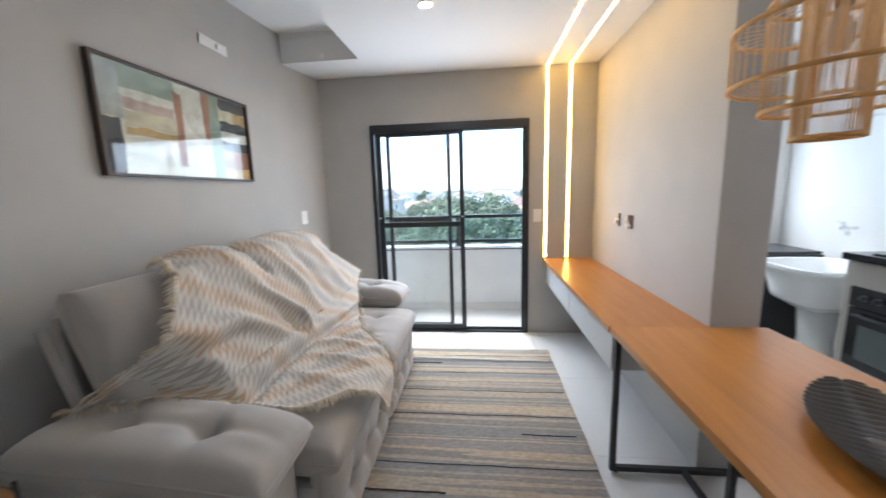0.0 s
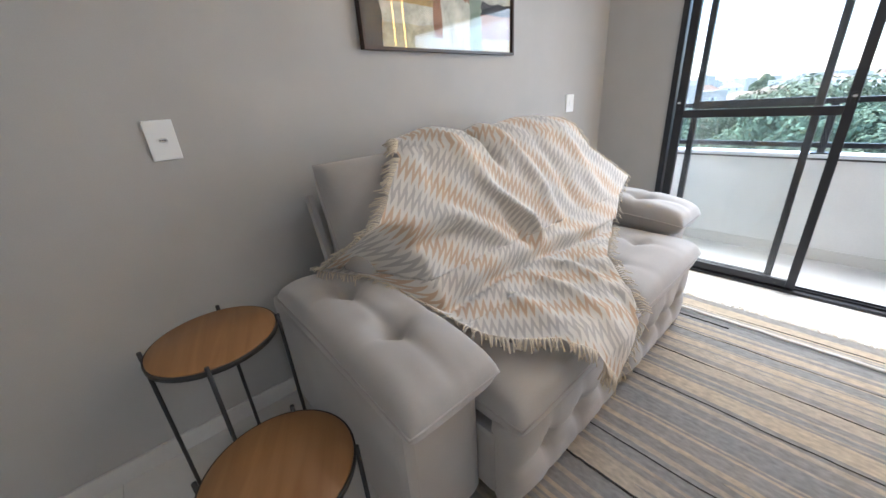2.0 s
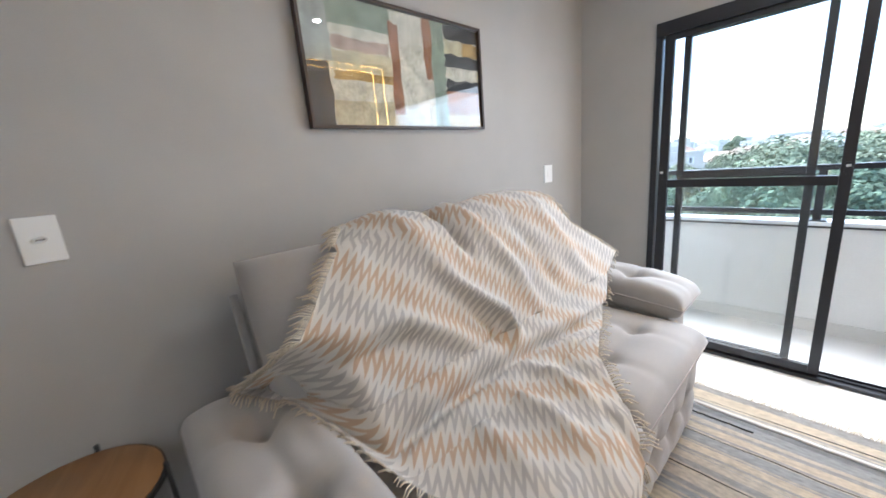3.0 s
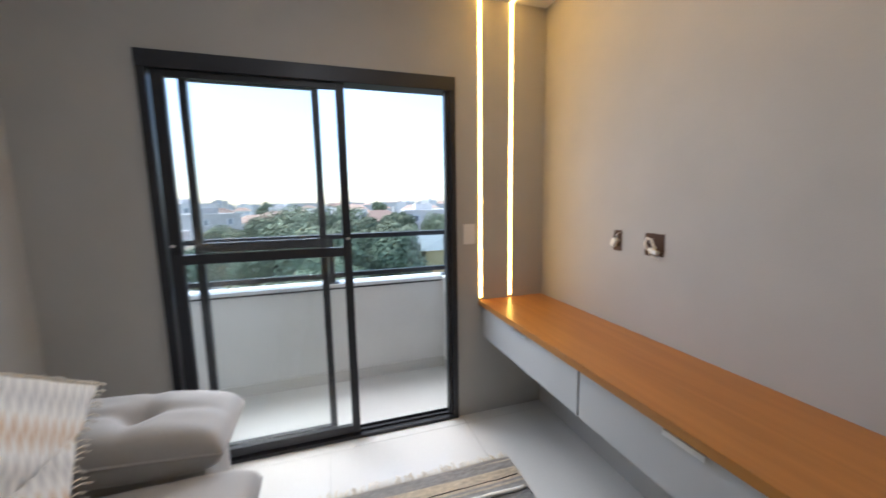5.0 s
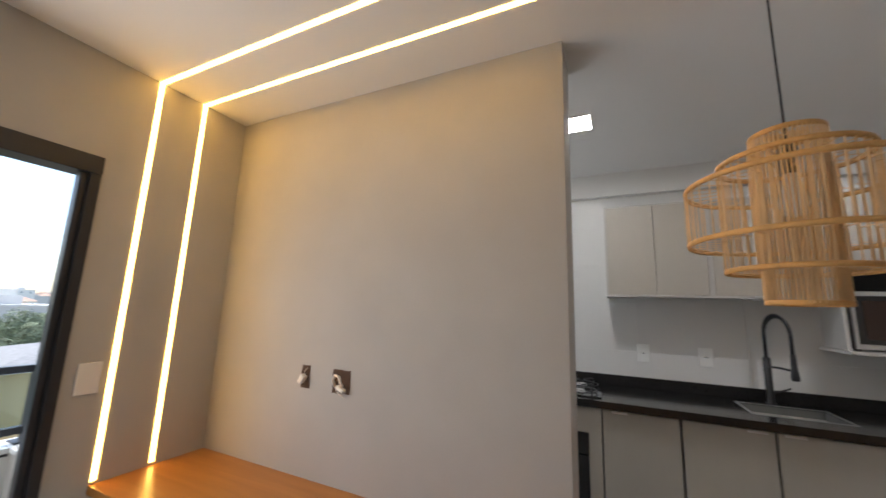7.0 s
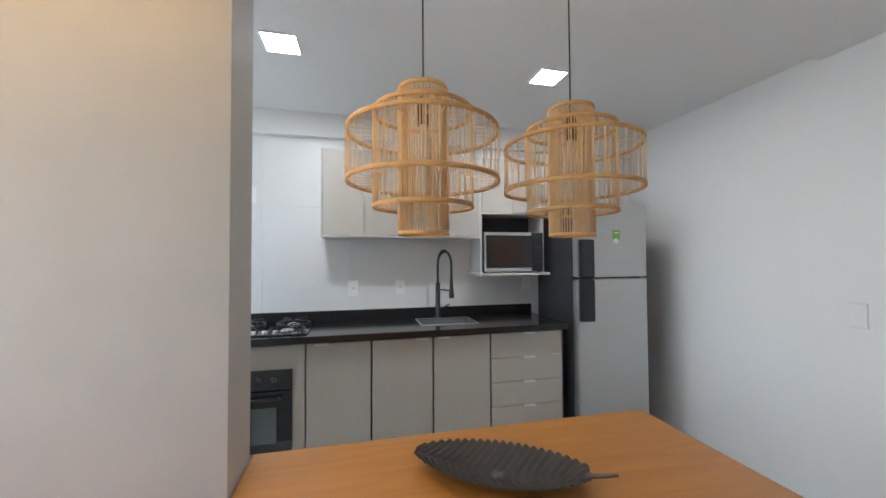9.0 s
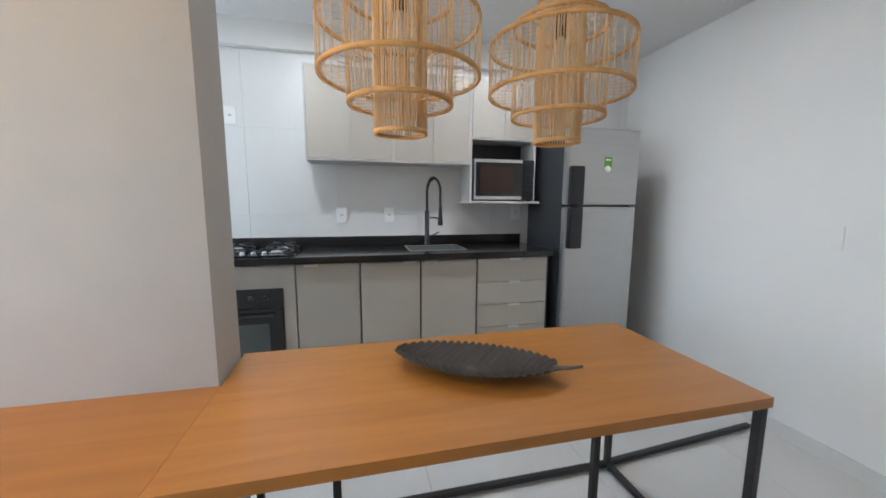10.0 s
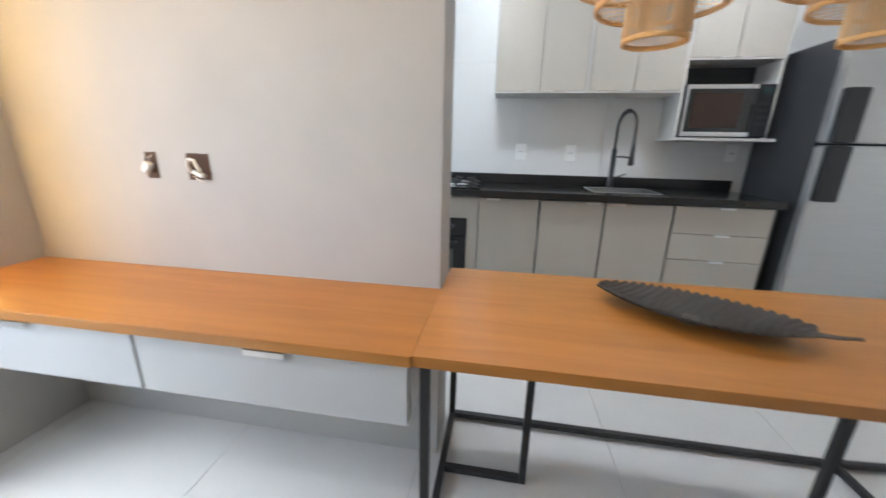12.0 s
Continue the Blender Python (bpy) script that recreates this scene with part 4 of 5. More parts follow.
for k in range(2):
    yc = SY_A + 0.28 + sw * (k + 0.5)
    m = Matrix.Translation((0.72, yc, 0.425))
    seat = wpart("seat_cushion", puffy(0.88, sw, 0.19, [(-0.2, -0.4), (-0.2, 0.4), (0.45, -0.4), (0.45, 0.4)], m, dent=0.035, power=10), M_SUEDE, sofa)
    wpart("seat_piping", rim(0.875, sw - 0.006, m), M_PIPING, seat)
    fm = Matrix.Translation((1.075, yc, 0.215)) @ pose(0, 0, 0, 0, 90, 0)
    wpart("front_panel", puffy(0.35, sw, 0.13, [(0.1, -0.5), (0.1, 0.0), (0.1, 0.5)], fm, dent=0.045, power=10), M_SUEDE, sofa)
    yb = SY_A + 0.22 + bw * (k + 0.5)
    bm_m = Matrix.Translation((0.33, yb, 0.80)) @ pose(0, 0, 0, 0, 72, 0)
    back = wpart("back_cushion", puffy(0.60, bw, 0.27, [(0.1, -0.4), (0.1, 0.4)], bm_m, dent=0.05), M_SUEDE, sofa)
    wpart("back_piping", rim(0.595, bw - 0.006, bm_m), M_PIPING, back)
for y in (SY_A + 0.205, SY_B - 0.205):
    sgn = 1 if y < 3.5 else -1
    wpart("back_frame", box(-0.02, -0.012, 0, 0.02, 0.012, 0.42, 0.006, Matrix.Translation((0.27, y + sgn * 0.012, 0.56)) @ pose(0, 0, 0, 0, -17, 0)), M_SUEDE, sofa)
wpart("back_board", box(-0.02, SY_A + 0.29, 0, 0.02, SY_B - 0.29, 0.62, 0.01, Matrix.Translation((0.17, 0, 0.36)) @ pose(0, 0, 0, 0, -7, 0)), M_SUEDE, sofa)
for x in (0.12, 0.95):
    for y in (SY_A + 0.06, SY_B - 0.06):
        wpart("foot", lathe([(0, 0), (0.02, 0), (0.025, 0.035), (0, 0.035)], 14, Matrix.Translation((x, y, 0))), M_PLASTIC_B, sofa)

# ---- throw blanket ----
PROFILE = [(0.20, 1.02), (0.27, 1.09), (0.36, 1.11), (0.45, 1.075), (0.53, 0.97), (0.60, 0.84), (0.67, 0.68), (0.76, 0.585), (0.86, 0.555), (1.0, 0.55), (1.12, 0.545), (1.19, 0.515), (1.215, 0.44), (1.225, 0.34), (1.23, 0.2)]
LENS = [0.0]
for a, b in zip(PROFILE, PROFILE[1:]):
    LENS.append(LENS[-1] + math.hypot(b[0] - a[0], b[1] - a[1]))


def on_sofa(s):
    s = min(max(s, 0.0), LENS[-1] - 1e-6)
    for i in range(len(LENS) - 1):
        if s <= LENS[i + 1]:
            f = (s - LENS[i]) / (LENS[i + 1] - LENS[i])
            a, b = PROFILE[i], PROFILE[i + 1]
            d = Vector((b[0] - a[0], 0, b[1] - a[1])).normalized()
            return Vector((a[0] + (b[0] - a[0]) * f, 0, a[1] + (b[1] - a[1]) * f)), Vector((-d.z, 0, d.x))


def along(pts, t):
    f = t * (len(pts) - 1)
    i = min(int(f), len(pts) - 2)
    f -= i
    return (pts[i][0] + (pts[i + 1][0] - pts[i][0]) * f, pts[i][1] + (pts[i + 1][1] - pts[i][1]) * f)


E_TOP = [(3.02, 0.06), (3.3, 0.10), (3.7, 0.02), (4.06, 0.14)]
E_LEFT = [(3.02, 0.06), (2.84, 0.29), (2.63, 0.52), (2.53, 0.78)]
E_BOTTOM = [(2.53, 0.78), (2.70, 0.95), (2.82, 1.13), (2.95, 1.28), (3.04, 1.41)]
E_RIGHT = [(4.06, 0.14), (4.10, 0.42), (4.40, 0.66), (3.93, 0.92), (3.58, 1.065), (3.29, 1.30), (3.04, 1.41)]
# ridges (+) and creases (-) of the cloth: their line in metres along and down the sofa, height, width
FOLDS = [
    ([(2.58, 0.62), (2.75, 0.60), (2.97, 0.60)], -0.034, 0.032),
    ([(2.72, 0.54), (2.95, 0.55), (3.08, 0.63), (3.28, 0.80)], 0.032, 0.036),
    ([(2.70, 0.88), (3.0, 0.85), (3.30, 0.85)], -0.034, 0.026),
    ([(2.80, 0.80), (3.05, 0.77), (3.28, 0.79)], 0.020, 0.038),
    ([(3.30, 0.85), (3.6, 0.88), (3.93, 0.92)], -0.036, 0.026),
    ([(3.36, 0.80), (3.65, 0.83), (3.9, 0.86)], 0.016, 0.03),
    ([(3.15, 0.45), (3.25, 0.56), (3.37, 0.66), (3.39, 0.76), (3.31, 0.84)], 0.040, 0.026),
    ([(3.22, 0.62), (3.30, 0.70), (3.30, 0.78)], -0.024, 0.022),
    ([(3.31, 0.08), (3.31, 0.25), (3.34, 0.44)], -0.034, 0.026),
    ([(3.40, 0.08), (3.42, 0.3), (3.52, 0.5), (3.6, 0.75)], 0.026, 0.042),
    ([(3.62, 0.2), (3.70, 0.45), (3.82, 0.75)], -0.018, 0.045),
    ([(3.85, 0.2), (3.92, 0.45), (4.05, 0.7)], 0.020, 0.055),
    ([(3.05, 0.2), (3.15, 0.38), (3.22, 0.5)], 0.020, 0.045),
    ([(2.9, 0.25), (2.85, 0.45)], 0.012, 0.05),
    ([(3.33, 0.9), (3.38, 1.05), (3.30, 1.26)], 0.024, 0.026),
    ([(3.45, 0.93), (3.46, 1.05), (3.40, 1.18)], -0.014, 0.03),
    ([(3.18, 0.92), (3.20, 1.08), (3.14, 1.28)], 0.018, 0.032),
    ([(3.0, 0.92), (3.0, 1.05), (2.98, 1.22)], 0.013, 0.038),
    ([(3.56, 0.92), (3.66, 0.99)], 0.016, 0.028),
    ([(3.42, 1.0), (3.36, 1.14), (3.22, 1.34)], -0.015, 0.022),
]


def fold_height(y, s):
    total = 0.0
    for pts, amp, wid in FOLDS:
        best, n = (9.0, 0.0), len(pts) - 1
        for i in range(n):
            (ya, sa), (yb, sb) = pts[i], pts[i + 1]
            dy, ds = yb - ya, sb - sa
            q = min(1.0, max(0.0, ((y - ya) * dy + (s - sa) * ds) / (dy * dy + ds * ds)))
            d = (y - ya - q * dy) ** 2 + (s - sa - q * ds) ** 2
            if d < best[0]:
                best = (d, (i + q) / n)
        if best[0] < 9 * wid * wid:
            total += amp * math.exp(-best[0] / (wid * wid)) * min(1.0, 0.25 + 3 * best[1], 0.25 + 3 * (1 - best[1]))
    return total


def throw_plan(u, v):
    """Where a point of the cloth lies: metres along the sofa and down over its back and seat."""
    t, b, l, r = along(E_TOP, u), along(E_BOTTOM, u), along(E_LEFT, v), along(E_RIGHT, v)
    c00, c10, c01, c11 = E_TOP[0], E_TOP[-1], E_BOTTOM[0], E_BOTTOM[-1]
    return [t[k] * (1 - v) + b[k] * v + l[k] * (1 - u) + r[k] * u - (c00[k] * (1 - u) * (1 - v) + c10[k] * u * (1 - v) + c01[k] * (1 - u) * v + c11[k] * u * v) for k in (0, 1)]


def throw_point(u, v):
    y, s = throw_plan(u, v)
    p, nrm = on_sofa(s)
    p.y = y
    if nrm.z < 0 and nrm.x < 0:
        nrm = -nrm
    w = Vector((y * 1.7 + s * 0.9, s * 1.6 - y * 0.6, 0.0))
    f1 = noise.noise(w * 2.1) * 0.012
    f3 = noise.noise(w * 7) * 0.0035
    hump = 0.035 * math.exp(-((y - 3.12) / 0.16) ** 2) * math.exp(-((s - 0.1) / 0.3) ** 2) + 0.035 * math.exp(-((y - 3.75) / 0.24) ** 2) * math.exp(-((s - 0.05) / 0.28) ** 2)
    p = p + nrm * (0.036 + f1 + 1.2 * fold_height(y, s) + f3 + hump)
    # lies up over the two armrests
    for edge, sg in ((2.70, 1), (4.25, -1)):
        over = (edge - y) * sg
        if over > -0.08:
            k = min(1.0, max(0.0, (over + 0.08) / 0.16))
            k = k * k * (3 - 2 * k)
            if sg > 0:
                p.x -= 0.42 * k * max(0.0, min(1.0, (s - 0.50) / 0.25)) * (1 - u) ** 2
            p.z = max(p.z, p.z * (1 - k) + (0.70 + f3 + f1 * 0.5) * k)
    return p


NU, NV = 160, 150
bm = grid_surface(NU, NV, throw_point)
uvl = bm.loops.layers.uv.active
# UV in metres of cloth; the woven rows run slantwise over the sofa
CA, SA = math.cos(radians(43)), math.sin(radians(43))
for f in bm.faces:
    for lp in f.loops:
        y, d = throw_plan(*lp[uvl].uv)
        lp[uvl].uv = (y * CA + d * SA, d * CA - y * SA)
bmesh.ops.solidify(bm, geom=bm.faces[:], thickness=0.004)
blanket = thing("throw_blanket", "cream and tan zigzag cotton throw draped over the sofa", "blanket", (0.7, 3.4, 0.5))
wpart("cloth", bm, M_THROW, blanket)
bm = bmesh.new()
random.seed(7)
for side in range(3):
    n = 150
    for k in range(n):
        q = (k + random.uniform(-0.3, 0.3)) / n
        q = min(max(q, 0), 1)
        u, v, iu, iv = ((q, 1, q, 0.97), (0, q, 0.03, q), (1, q, 0.97, q))[side]
        a, b = Vector(throw_point(u, v)), Vector(throw_point(iu, iv))
        d = (a - b).normalized()
        L = random.uniform(0.025, 0.05)
        j = Vector((random.uniform(-1, 1), random.uniform(-1, 1), 0)) * 0.012
        add_tube(bm, [a, a + d * L * 0.5 + j * 0.4 + Vector((0, 0, 0.002)), a + d * L + j - Vector((0, 0, 0.010))], 0.0022, 4)
tagged(wpart("fringe", bm, M_FRINGE, blanket, "knotted cream yarn fringe"), kind="stuff")

# ---- rug ----
RX0, RX1, RY0, RY1 = 0.95, 2.25, 2.25, 4.57
rug = thing("rug", "grey and sand striped handwoven rug with fringed ends", "rug", ((RX0 + RX1) / 2, (RY0 + RY1) / 2, 0))


def rug_point(u, v):
    x, y = RX0 + (RX1 - RX0) * u, RY0 + (RY1 - RY0) * v
    x += 0.012 * noise.noise(Vector((0, y * 3, 1))) * (2 * u - 1)
    y += 0.012 * noise.noise(Vector((x * 3, y, 5)))
    z = 0.009 + 0.003 * noise.noise(Vector((x * 5, y * 5, 0))) + 0.0015 * math.sin(y * 240)
    wave = max(0.0, 1 - abs(y - (4.36 - 0.10 * (x - 1.0))) / 0.03)
    z += 0.014 * wave * max(0, 1 - (x - 1.0) / 0.5)
    return (x, y, z)


bm = grid_surface(60, 220, rug_point)
bmesh.ops.solidify(bm, geom=bm.faces[:], thickness=0.006)
wpart("weave", bm, M_RUG, rug)
bm = bmesh.new()
for k in range(120):
    x = RX0 + (RX1 - RX0) * (k + random.random() * 0.6) / 120
    for y, s in ((RY1, 1), (RY0, -1)):
        j = random.uniform(-0.02, 0.02)
        L = random.uniform(0.03, 0.06)
        add_tube(bm, [(x, y - s * 0.01, 0.01), (x + j * 0.5, y + s * L * 0.5, 0.008), (x + j, y + s * L, 0.004)], 0.0022, 4)
tagged(wpart("fringe", bm, M_FRINGE, rug, "loose cream fringe"), kind="stuff")
bm = bmesh.new()
for y, x0, x1 in ((3.02, 0.98, 1.5), (3.45, 1.9, 2.2), (4.3, 1.0, 1.35), (3.9, 0.97, 2.24), (3.62, 0.97, 2.24), (2.72, 0.97, 2.24), (4.15, 0.97, 2.24), (3.2, 0.97, 2.24), (4.44, 0.97, 2.24)):
    n = 24
    r0 = 0.0045 if x1 - x0 < 1 else 0.0022
    add_tube(bm, [(x0 + (x1 - x0) * k / n, y + 0.006 * noise.noise(Vector((k * 0.7, y * 9, 0))), rug_point((x0 + (x1 - x0) * k / n - RX0) / (RX1 - RX0), (y - RY0) / (RY1 - RY0))[2] + 0.0005) for k in range(n + 1)], r0, 5)
tagged(wpart("dark_thread", bm, mat("charcoal_yarn", (0.05, 0.048, 0.048), 0.95, vary=0.2), rug, "charcoal threads"), kind="stuff")
bm = bmesh.new()
n = 40
add_tube(bm, [(0.99 + 1.24 * k / n, 4.385 - 0.03 * k / n + 0.008 * noise.noise(Vector((k * 0.3, 2, 0))), 0.0125) for k in range(n + 1)], 0.010, 6)
wpart("white_cord", bm, mat("white_yarn", (0.74, 0.72, 0.68), 0.95, vary=0.08), rug, "thick off-white woven cord")


# ---- nesting side tables ----
def side_table(x, y, h, r, turn, label):
    t = thing("side_table", label, "side table", (x, y, 0), turn, "nesting side tables")
    part("tabletop", lathe([(0, h - 0.016), (r - 0.003, h - 0.016), (r, h - 0.013), (r, h - 0.002), (r - 0.002, h), (0, h)], 64), M_OAKX, t, "round honey wood top")
    part("hoop", lathe([(r + 0.0005, h - 0.02), (r + 0.006, h - 0.02), (r + 0.006, h - 0.004), (r + 0.0005, h - 0.004), (r + 0.0005, h - 0.02)], 64), M_STEELBLK, t)
    for k in range(4):
        a = math.pi / 2 * k
        c, s = math.cos(a), math.sin(a)
        part("leg", tube([(c * (r + 0.012), s * (r + 0.012), 0), (c * (r + 0.010), s * (r + 0.010), h + 0.014)], 0.0065, 10), M_STEELBLK, t)
    return t


side_table(0.30, 2.14, 0.605, 0.190, 75, "tall round wooden side table with thin black legs")
side_table(0.775, 2.15, 0.42, 0.19, 60, "low round wooden side table with thin black legs")

# ---- picture ----
pic = thing("framed_picture", "abstract painting under glass in a slim brown frame", "picture", (0, 3.59, 1.78), 0)
PY0, PY1, PZ0, PZ1 = 3.03, 4.085, 1.512, 2.047
wpart("frame", boxes((0.001, PY0, PZ0, 0.035, PY0 + 0.014, PZ1), (0.001, PY1 - 0.014, PZ0, 0.035, PY1, PZ1), (0.001, PY0 + 0.014, PZ1 - 0.014, 0.035, PY1 - 0.014, PZ1), (0.001, PY0 + 0.014, PZ0, 0.035, PY1 - 0.014, PZ0 + 0.014), bevel=0.002), M_FRAMEB, pic)
wpart("backing", box(0.001, PY0 + 0.014, PZ0 + 0.014, 0.012, PY1 - 0.014, PZ1 - 0.014), mat("pale_canvas", (0.42, 0.40, 0.33), 0.8, vary=0.25, scale=9), pic)
PAINT = {"sand": (0.50, 0.44, 0.30), "sage": (0.24, 0.29, 0.22), "rust": (0.30, 0.13, 0.06), "cream": (0.58, 0.55, 0.46), "slate": (0.10, 0.125, 0.12), "black": (0.03, 0.03, 0.032), "ochre": (0.45, 0.29, 0.10), "grey": (0.36, 0.38, 0.35), "blush": (0.44, 0.33, 0.27)}
PMAT = {k: mat("paint_" + k, tuple(0.72 * q for q in c), 0.7, vary=0.35, scale=14, bump=0.1, grain=60) for k, c in PAINT.items()}


def stroke(col, a, b, c, d):
    """One brushed field of the painting, in fractions of its width and height, with uneven edges."""
    y0, y1 = PY0 + 0.016, PY1 - 0.016
    z0, z1 = PZ0 + 0.016, PZ1 - 0.016
    seed = Vector((a * 9, c * 7, b * 5))

    def pt(u, v):
        q = Vector((u * 4, v * 4, 0)) + seed
        e = noise.noise(q) * 0.012
        y = y0 + (y1 - y0) * (a + (b - a) * u) + (e if u in (0.0, 1.0) and 0.01 < (a if u == 0 else b) < 0.99 else 0)
        z = z0 + (z1 - z0) * (c + (d - c) * v) + (e if v in (0.0, 1.0) and 0.01 < (c if v == 0 else d) < 0.99 else 0)
        return (0.0128 + stroke.n * 0.0001, y, z)

    stroke.n += 1
    wpart("brushed_field", grid_surface(12, 12, pt), PMAT[col], pic)


stroke.n = 0
for row in (("sage", 0, .42, .78, 1), ("grey", 0, .12, .5, 1), ("cream", .12, .4, .70, .79), ("blush", .12, .4, .60, .70), ("sand", .12, .42, .44, .60), ("ochre", .12, .42, .36, .44), ("cream", .1, .42, .2, .36), ("sand", .1, .42, 0, .2), ("black", 0, .1, .0, .5), ("rust", .41, .47, .1, .9), ("cream", .46, .62, .0, 1), ("rust", .61, .68, .45, 1), ("sage", .66, .75, 0, 1), ("black", .75, 1, .86, 1), ("sand", .75, .88, .72, .86), ("ochre", .88, 1, .72, .86), ("black", .75, 1, .60, .72), ("cream", .75, 1, .47, .60), ("black", .75, 1, .36, .47), ("rust", .75, 1, .12, .36), ("ochre", .75, 1, 0, .12)):
    stroke(*row)
gl = wpart("glass", box(0.020, PY0 + 0.014, PZ0 + 0.014, 0.023, PY1 - 0.014, PZ1 - 0.014), M_GLASS, pic, "reflecting picture glass")
gl.visible_shadow = False

# capped cable outlet high on the left wall
ac = tagged(new("cable_outlet"), "plaster patch with a capped air-conditioning outlet", "cable outlet")
ac.matrix_world = pose(left_x(3.94), 3.85, 2.36)
part("patch", slab([(0.0005, -0.12), (0.003, -0.12), (0.003, 0.0), (0.003, 0.12), (0.0005, 0.12)], -0.033, 0.03), M_CEIL, ac)
part("cap", lathe([(0, 0.012), (0.012, 0.012), (0.016, 0), (0, 0)], 16, pose(0.003, 0.03, 0, 0, 90, 0)), M_PLASTIC_W, ac)

# ---- laundry corner ----
tank = thing("laundry_tub", "white ceramic laundry tub on a pedestal", "laundry sink", (3.98, 4.2, 0))
TX0, TX1, TY0, TY1, TZ = 3.72, 4.30, 3.93, 4.50, 0.83


def tub_point(u, v):
    a = 2 * math.pi * u
    def ring(t):
        ca, sa = math.cos(a), math.sin(a)
        k = 1 / max(abs(ca) ** 4 + abs(sa) ** 4, 1e-9) ** 0.25
        return (TX0 + TX1) / 2 + (TX1 - TX0) / 2 * t * ca * k, (TY0 + TY1) / 2 + (TY1 - TY0) / 2 * t * sa * k
    steps = [(0.40, 0.52), (0.72, 0.58), (0.86, 0.75), (1.0, 0.805), (1.0, TZ), (0.93, TZ), (0.86, TZ - 0.05), (0.7, 0.62), (0.3, 0.60)]
    f = v * (len(steps) - 1)
    i = min(int(f), len(steps) - 2)
    f -= i
    t = steps[i][0] * (1 - f) + steps[i + 1][0] * f
    z = steps[i][1] * (1 - f) + steps[i + 1][1] * f
    x, y = ring(t)
    return (x, y, z)


wpart("basin", grid_surface(48, 32, tub_point), M_CERAMIC, tank)
wpart("pedestal", lathe([(0.13, 0), (0.12, 0.02), (0.09, 0.3), (0.11, 0.53), (0, 0.54)], 28, Matrix.Translation((4.02, 4.215, 0))), M_CERAMIC, tank)
wm = thing("washing_machine", "dark graphite washing machine in the laundry corner", "washing machine", (4.02, 4.76, 0))
wpart("cabinet", box(3.74, 4.53, 0.02, 4.30, 4.99, 0.84, 0.012), M_FRSIDE, wm)
wpart("lid", box(3.75, 4.54, 0.8405, 4.29, 4.98, 0.862, 0.006), M_FRSIDE, wm)
wpart("porthole", lathe([(0.10, 0), (0.15, 0), (0.16, 0.012), (0.15, 0.028), (0.11, 0.022), (0.10, 0.01)], 36, pose(3.738, 4.76, 0.45, 0, -90, 0)), M_ALU, wm)
wpart("feet", boxes((3.77, 4.56, 0, 3.81, 4.60, 0.02), (3.77, 4.92, 0, 3.81, 4.96, 0.02), (4.23, 4.56, 0, 4.27, 4.60, 0.02), (4.23, 4.92, 0, 4.27, 4.96, 0.02)), M_PLASTIC_B, wm)
tp = thing("laundry_tap", "chrome wall tap above the laundry tub", "tap", (WX, 4.36, 1.06))
part("body", tube([(0, 0, 0), (-0.10, 0, 0)], 0.012, 12), M_CHROME, tp)
part("spout", tube([(-0.07, 0, 0), (-0.10, -0.04, -0.01), (-0.10, -0.06, -0.05)], 0.009, 10), M_CHROME, tp)
part("handle", tube([(-0.085, 0, 0.01), (-0.085, 0, 0.04), (-0.085, 0.05, 0.045)], 0.007, 8), M_CHROME, tp)


# ---- outside ----
GZ = -10.5
# ground colour lightened to carry the haze of the distance
structure("ground", box(-3000, 6.2, GZ - 1, 3000, 4000, GZ), mat("hazed_dry_grass_and_earth", (0.24, 0.25, 0.19), 0.95, vary=0.5, scale=0.05, bump=0.2, grain=1.0), "grass and earth stretching to the horizon", "ground")
# leaf green is lighter than foliage, since haze is put into it
M_LEAF = mat("hazed_tree_foliage", (0.195, 0.225, 0.145), 0.8, vary=0.5, scale=0.9, bump=0, grain=6, per_object=0.2, spec=0.1)
# single leaves differ in tone
_n, _l = M_LEAF.node_tree.nodes, M_LEAF.node_tree.links
_geo = _n.new("ShaderNodeNewGeometry")
_map = _n.new("ShaderNodeMapRange")
_map.inputs["To Min"].default_value, _map.inputs["To Max"].default_value = 0.55, 1.5
_l.new(_geo.outputs["Random Per Island"], _map.inputs["Value"])
_mul = _n.new("ShaderNodeVectorMath")
_mul.operation = "SCALE"
_l.new(_n["Vector Math"].outputs["Vector"], _mul.inputs[0])
_l.new(_map.outputs["Result"], _mul.inputs["Scale"])
_l.new(_mul.outputs["Vector"], _n["Principled BSDF"].inputs["Base Color"])
M_BARK = mat("tree_bark", (0.10, 0.075, 0.055), 0.9, vary=0.3)


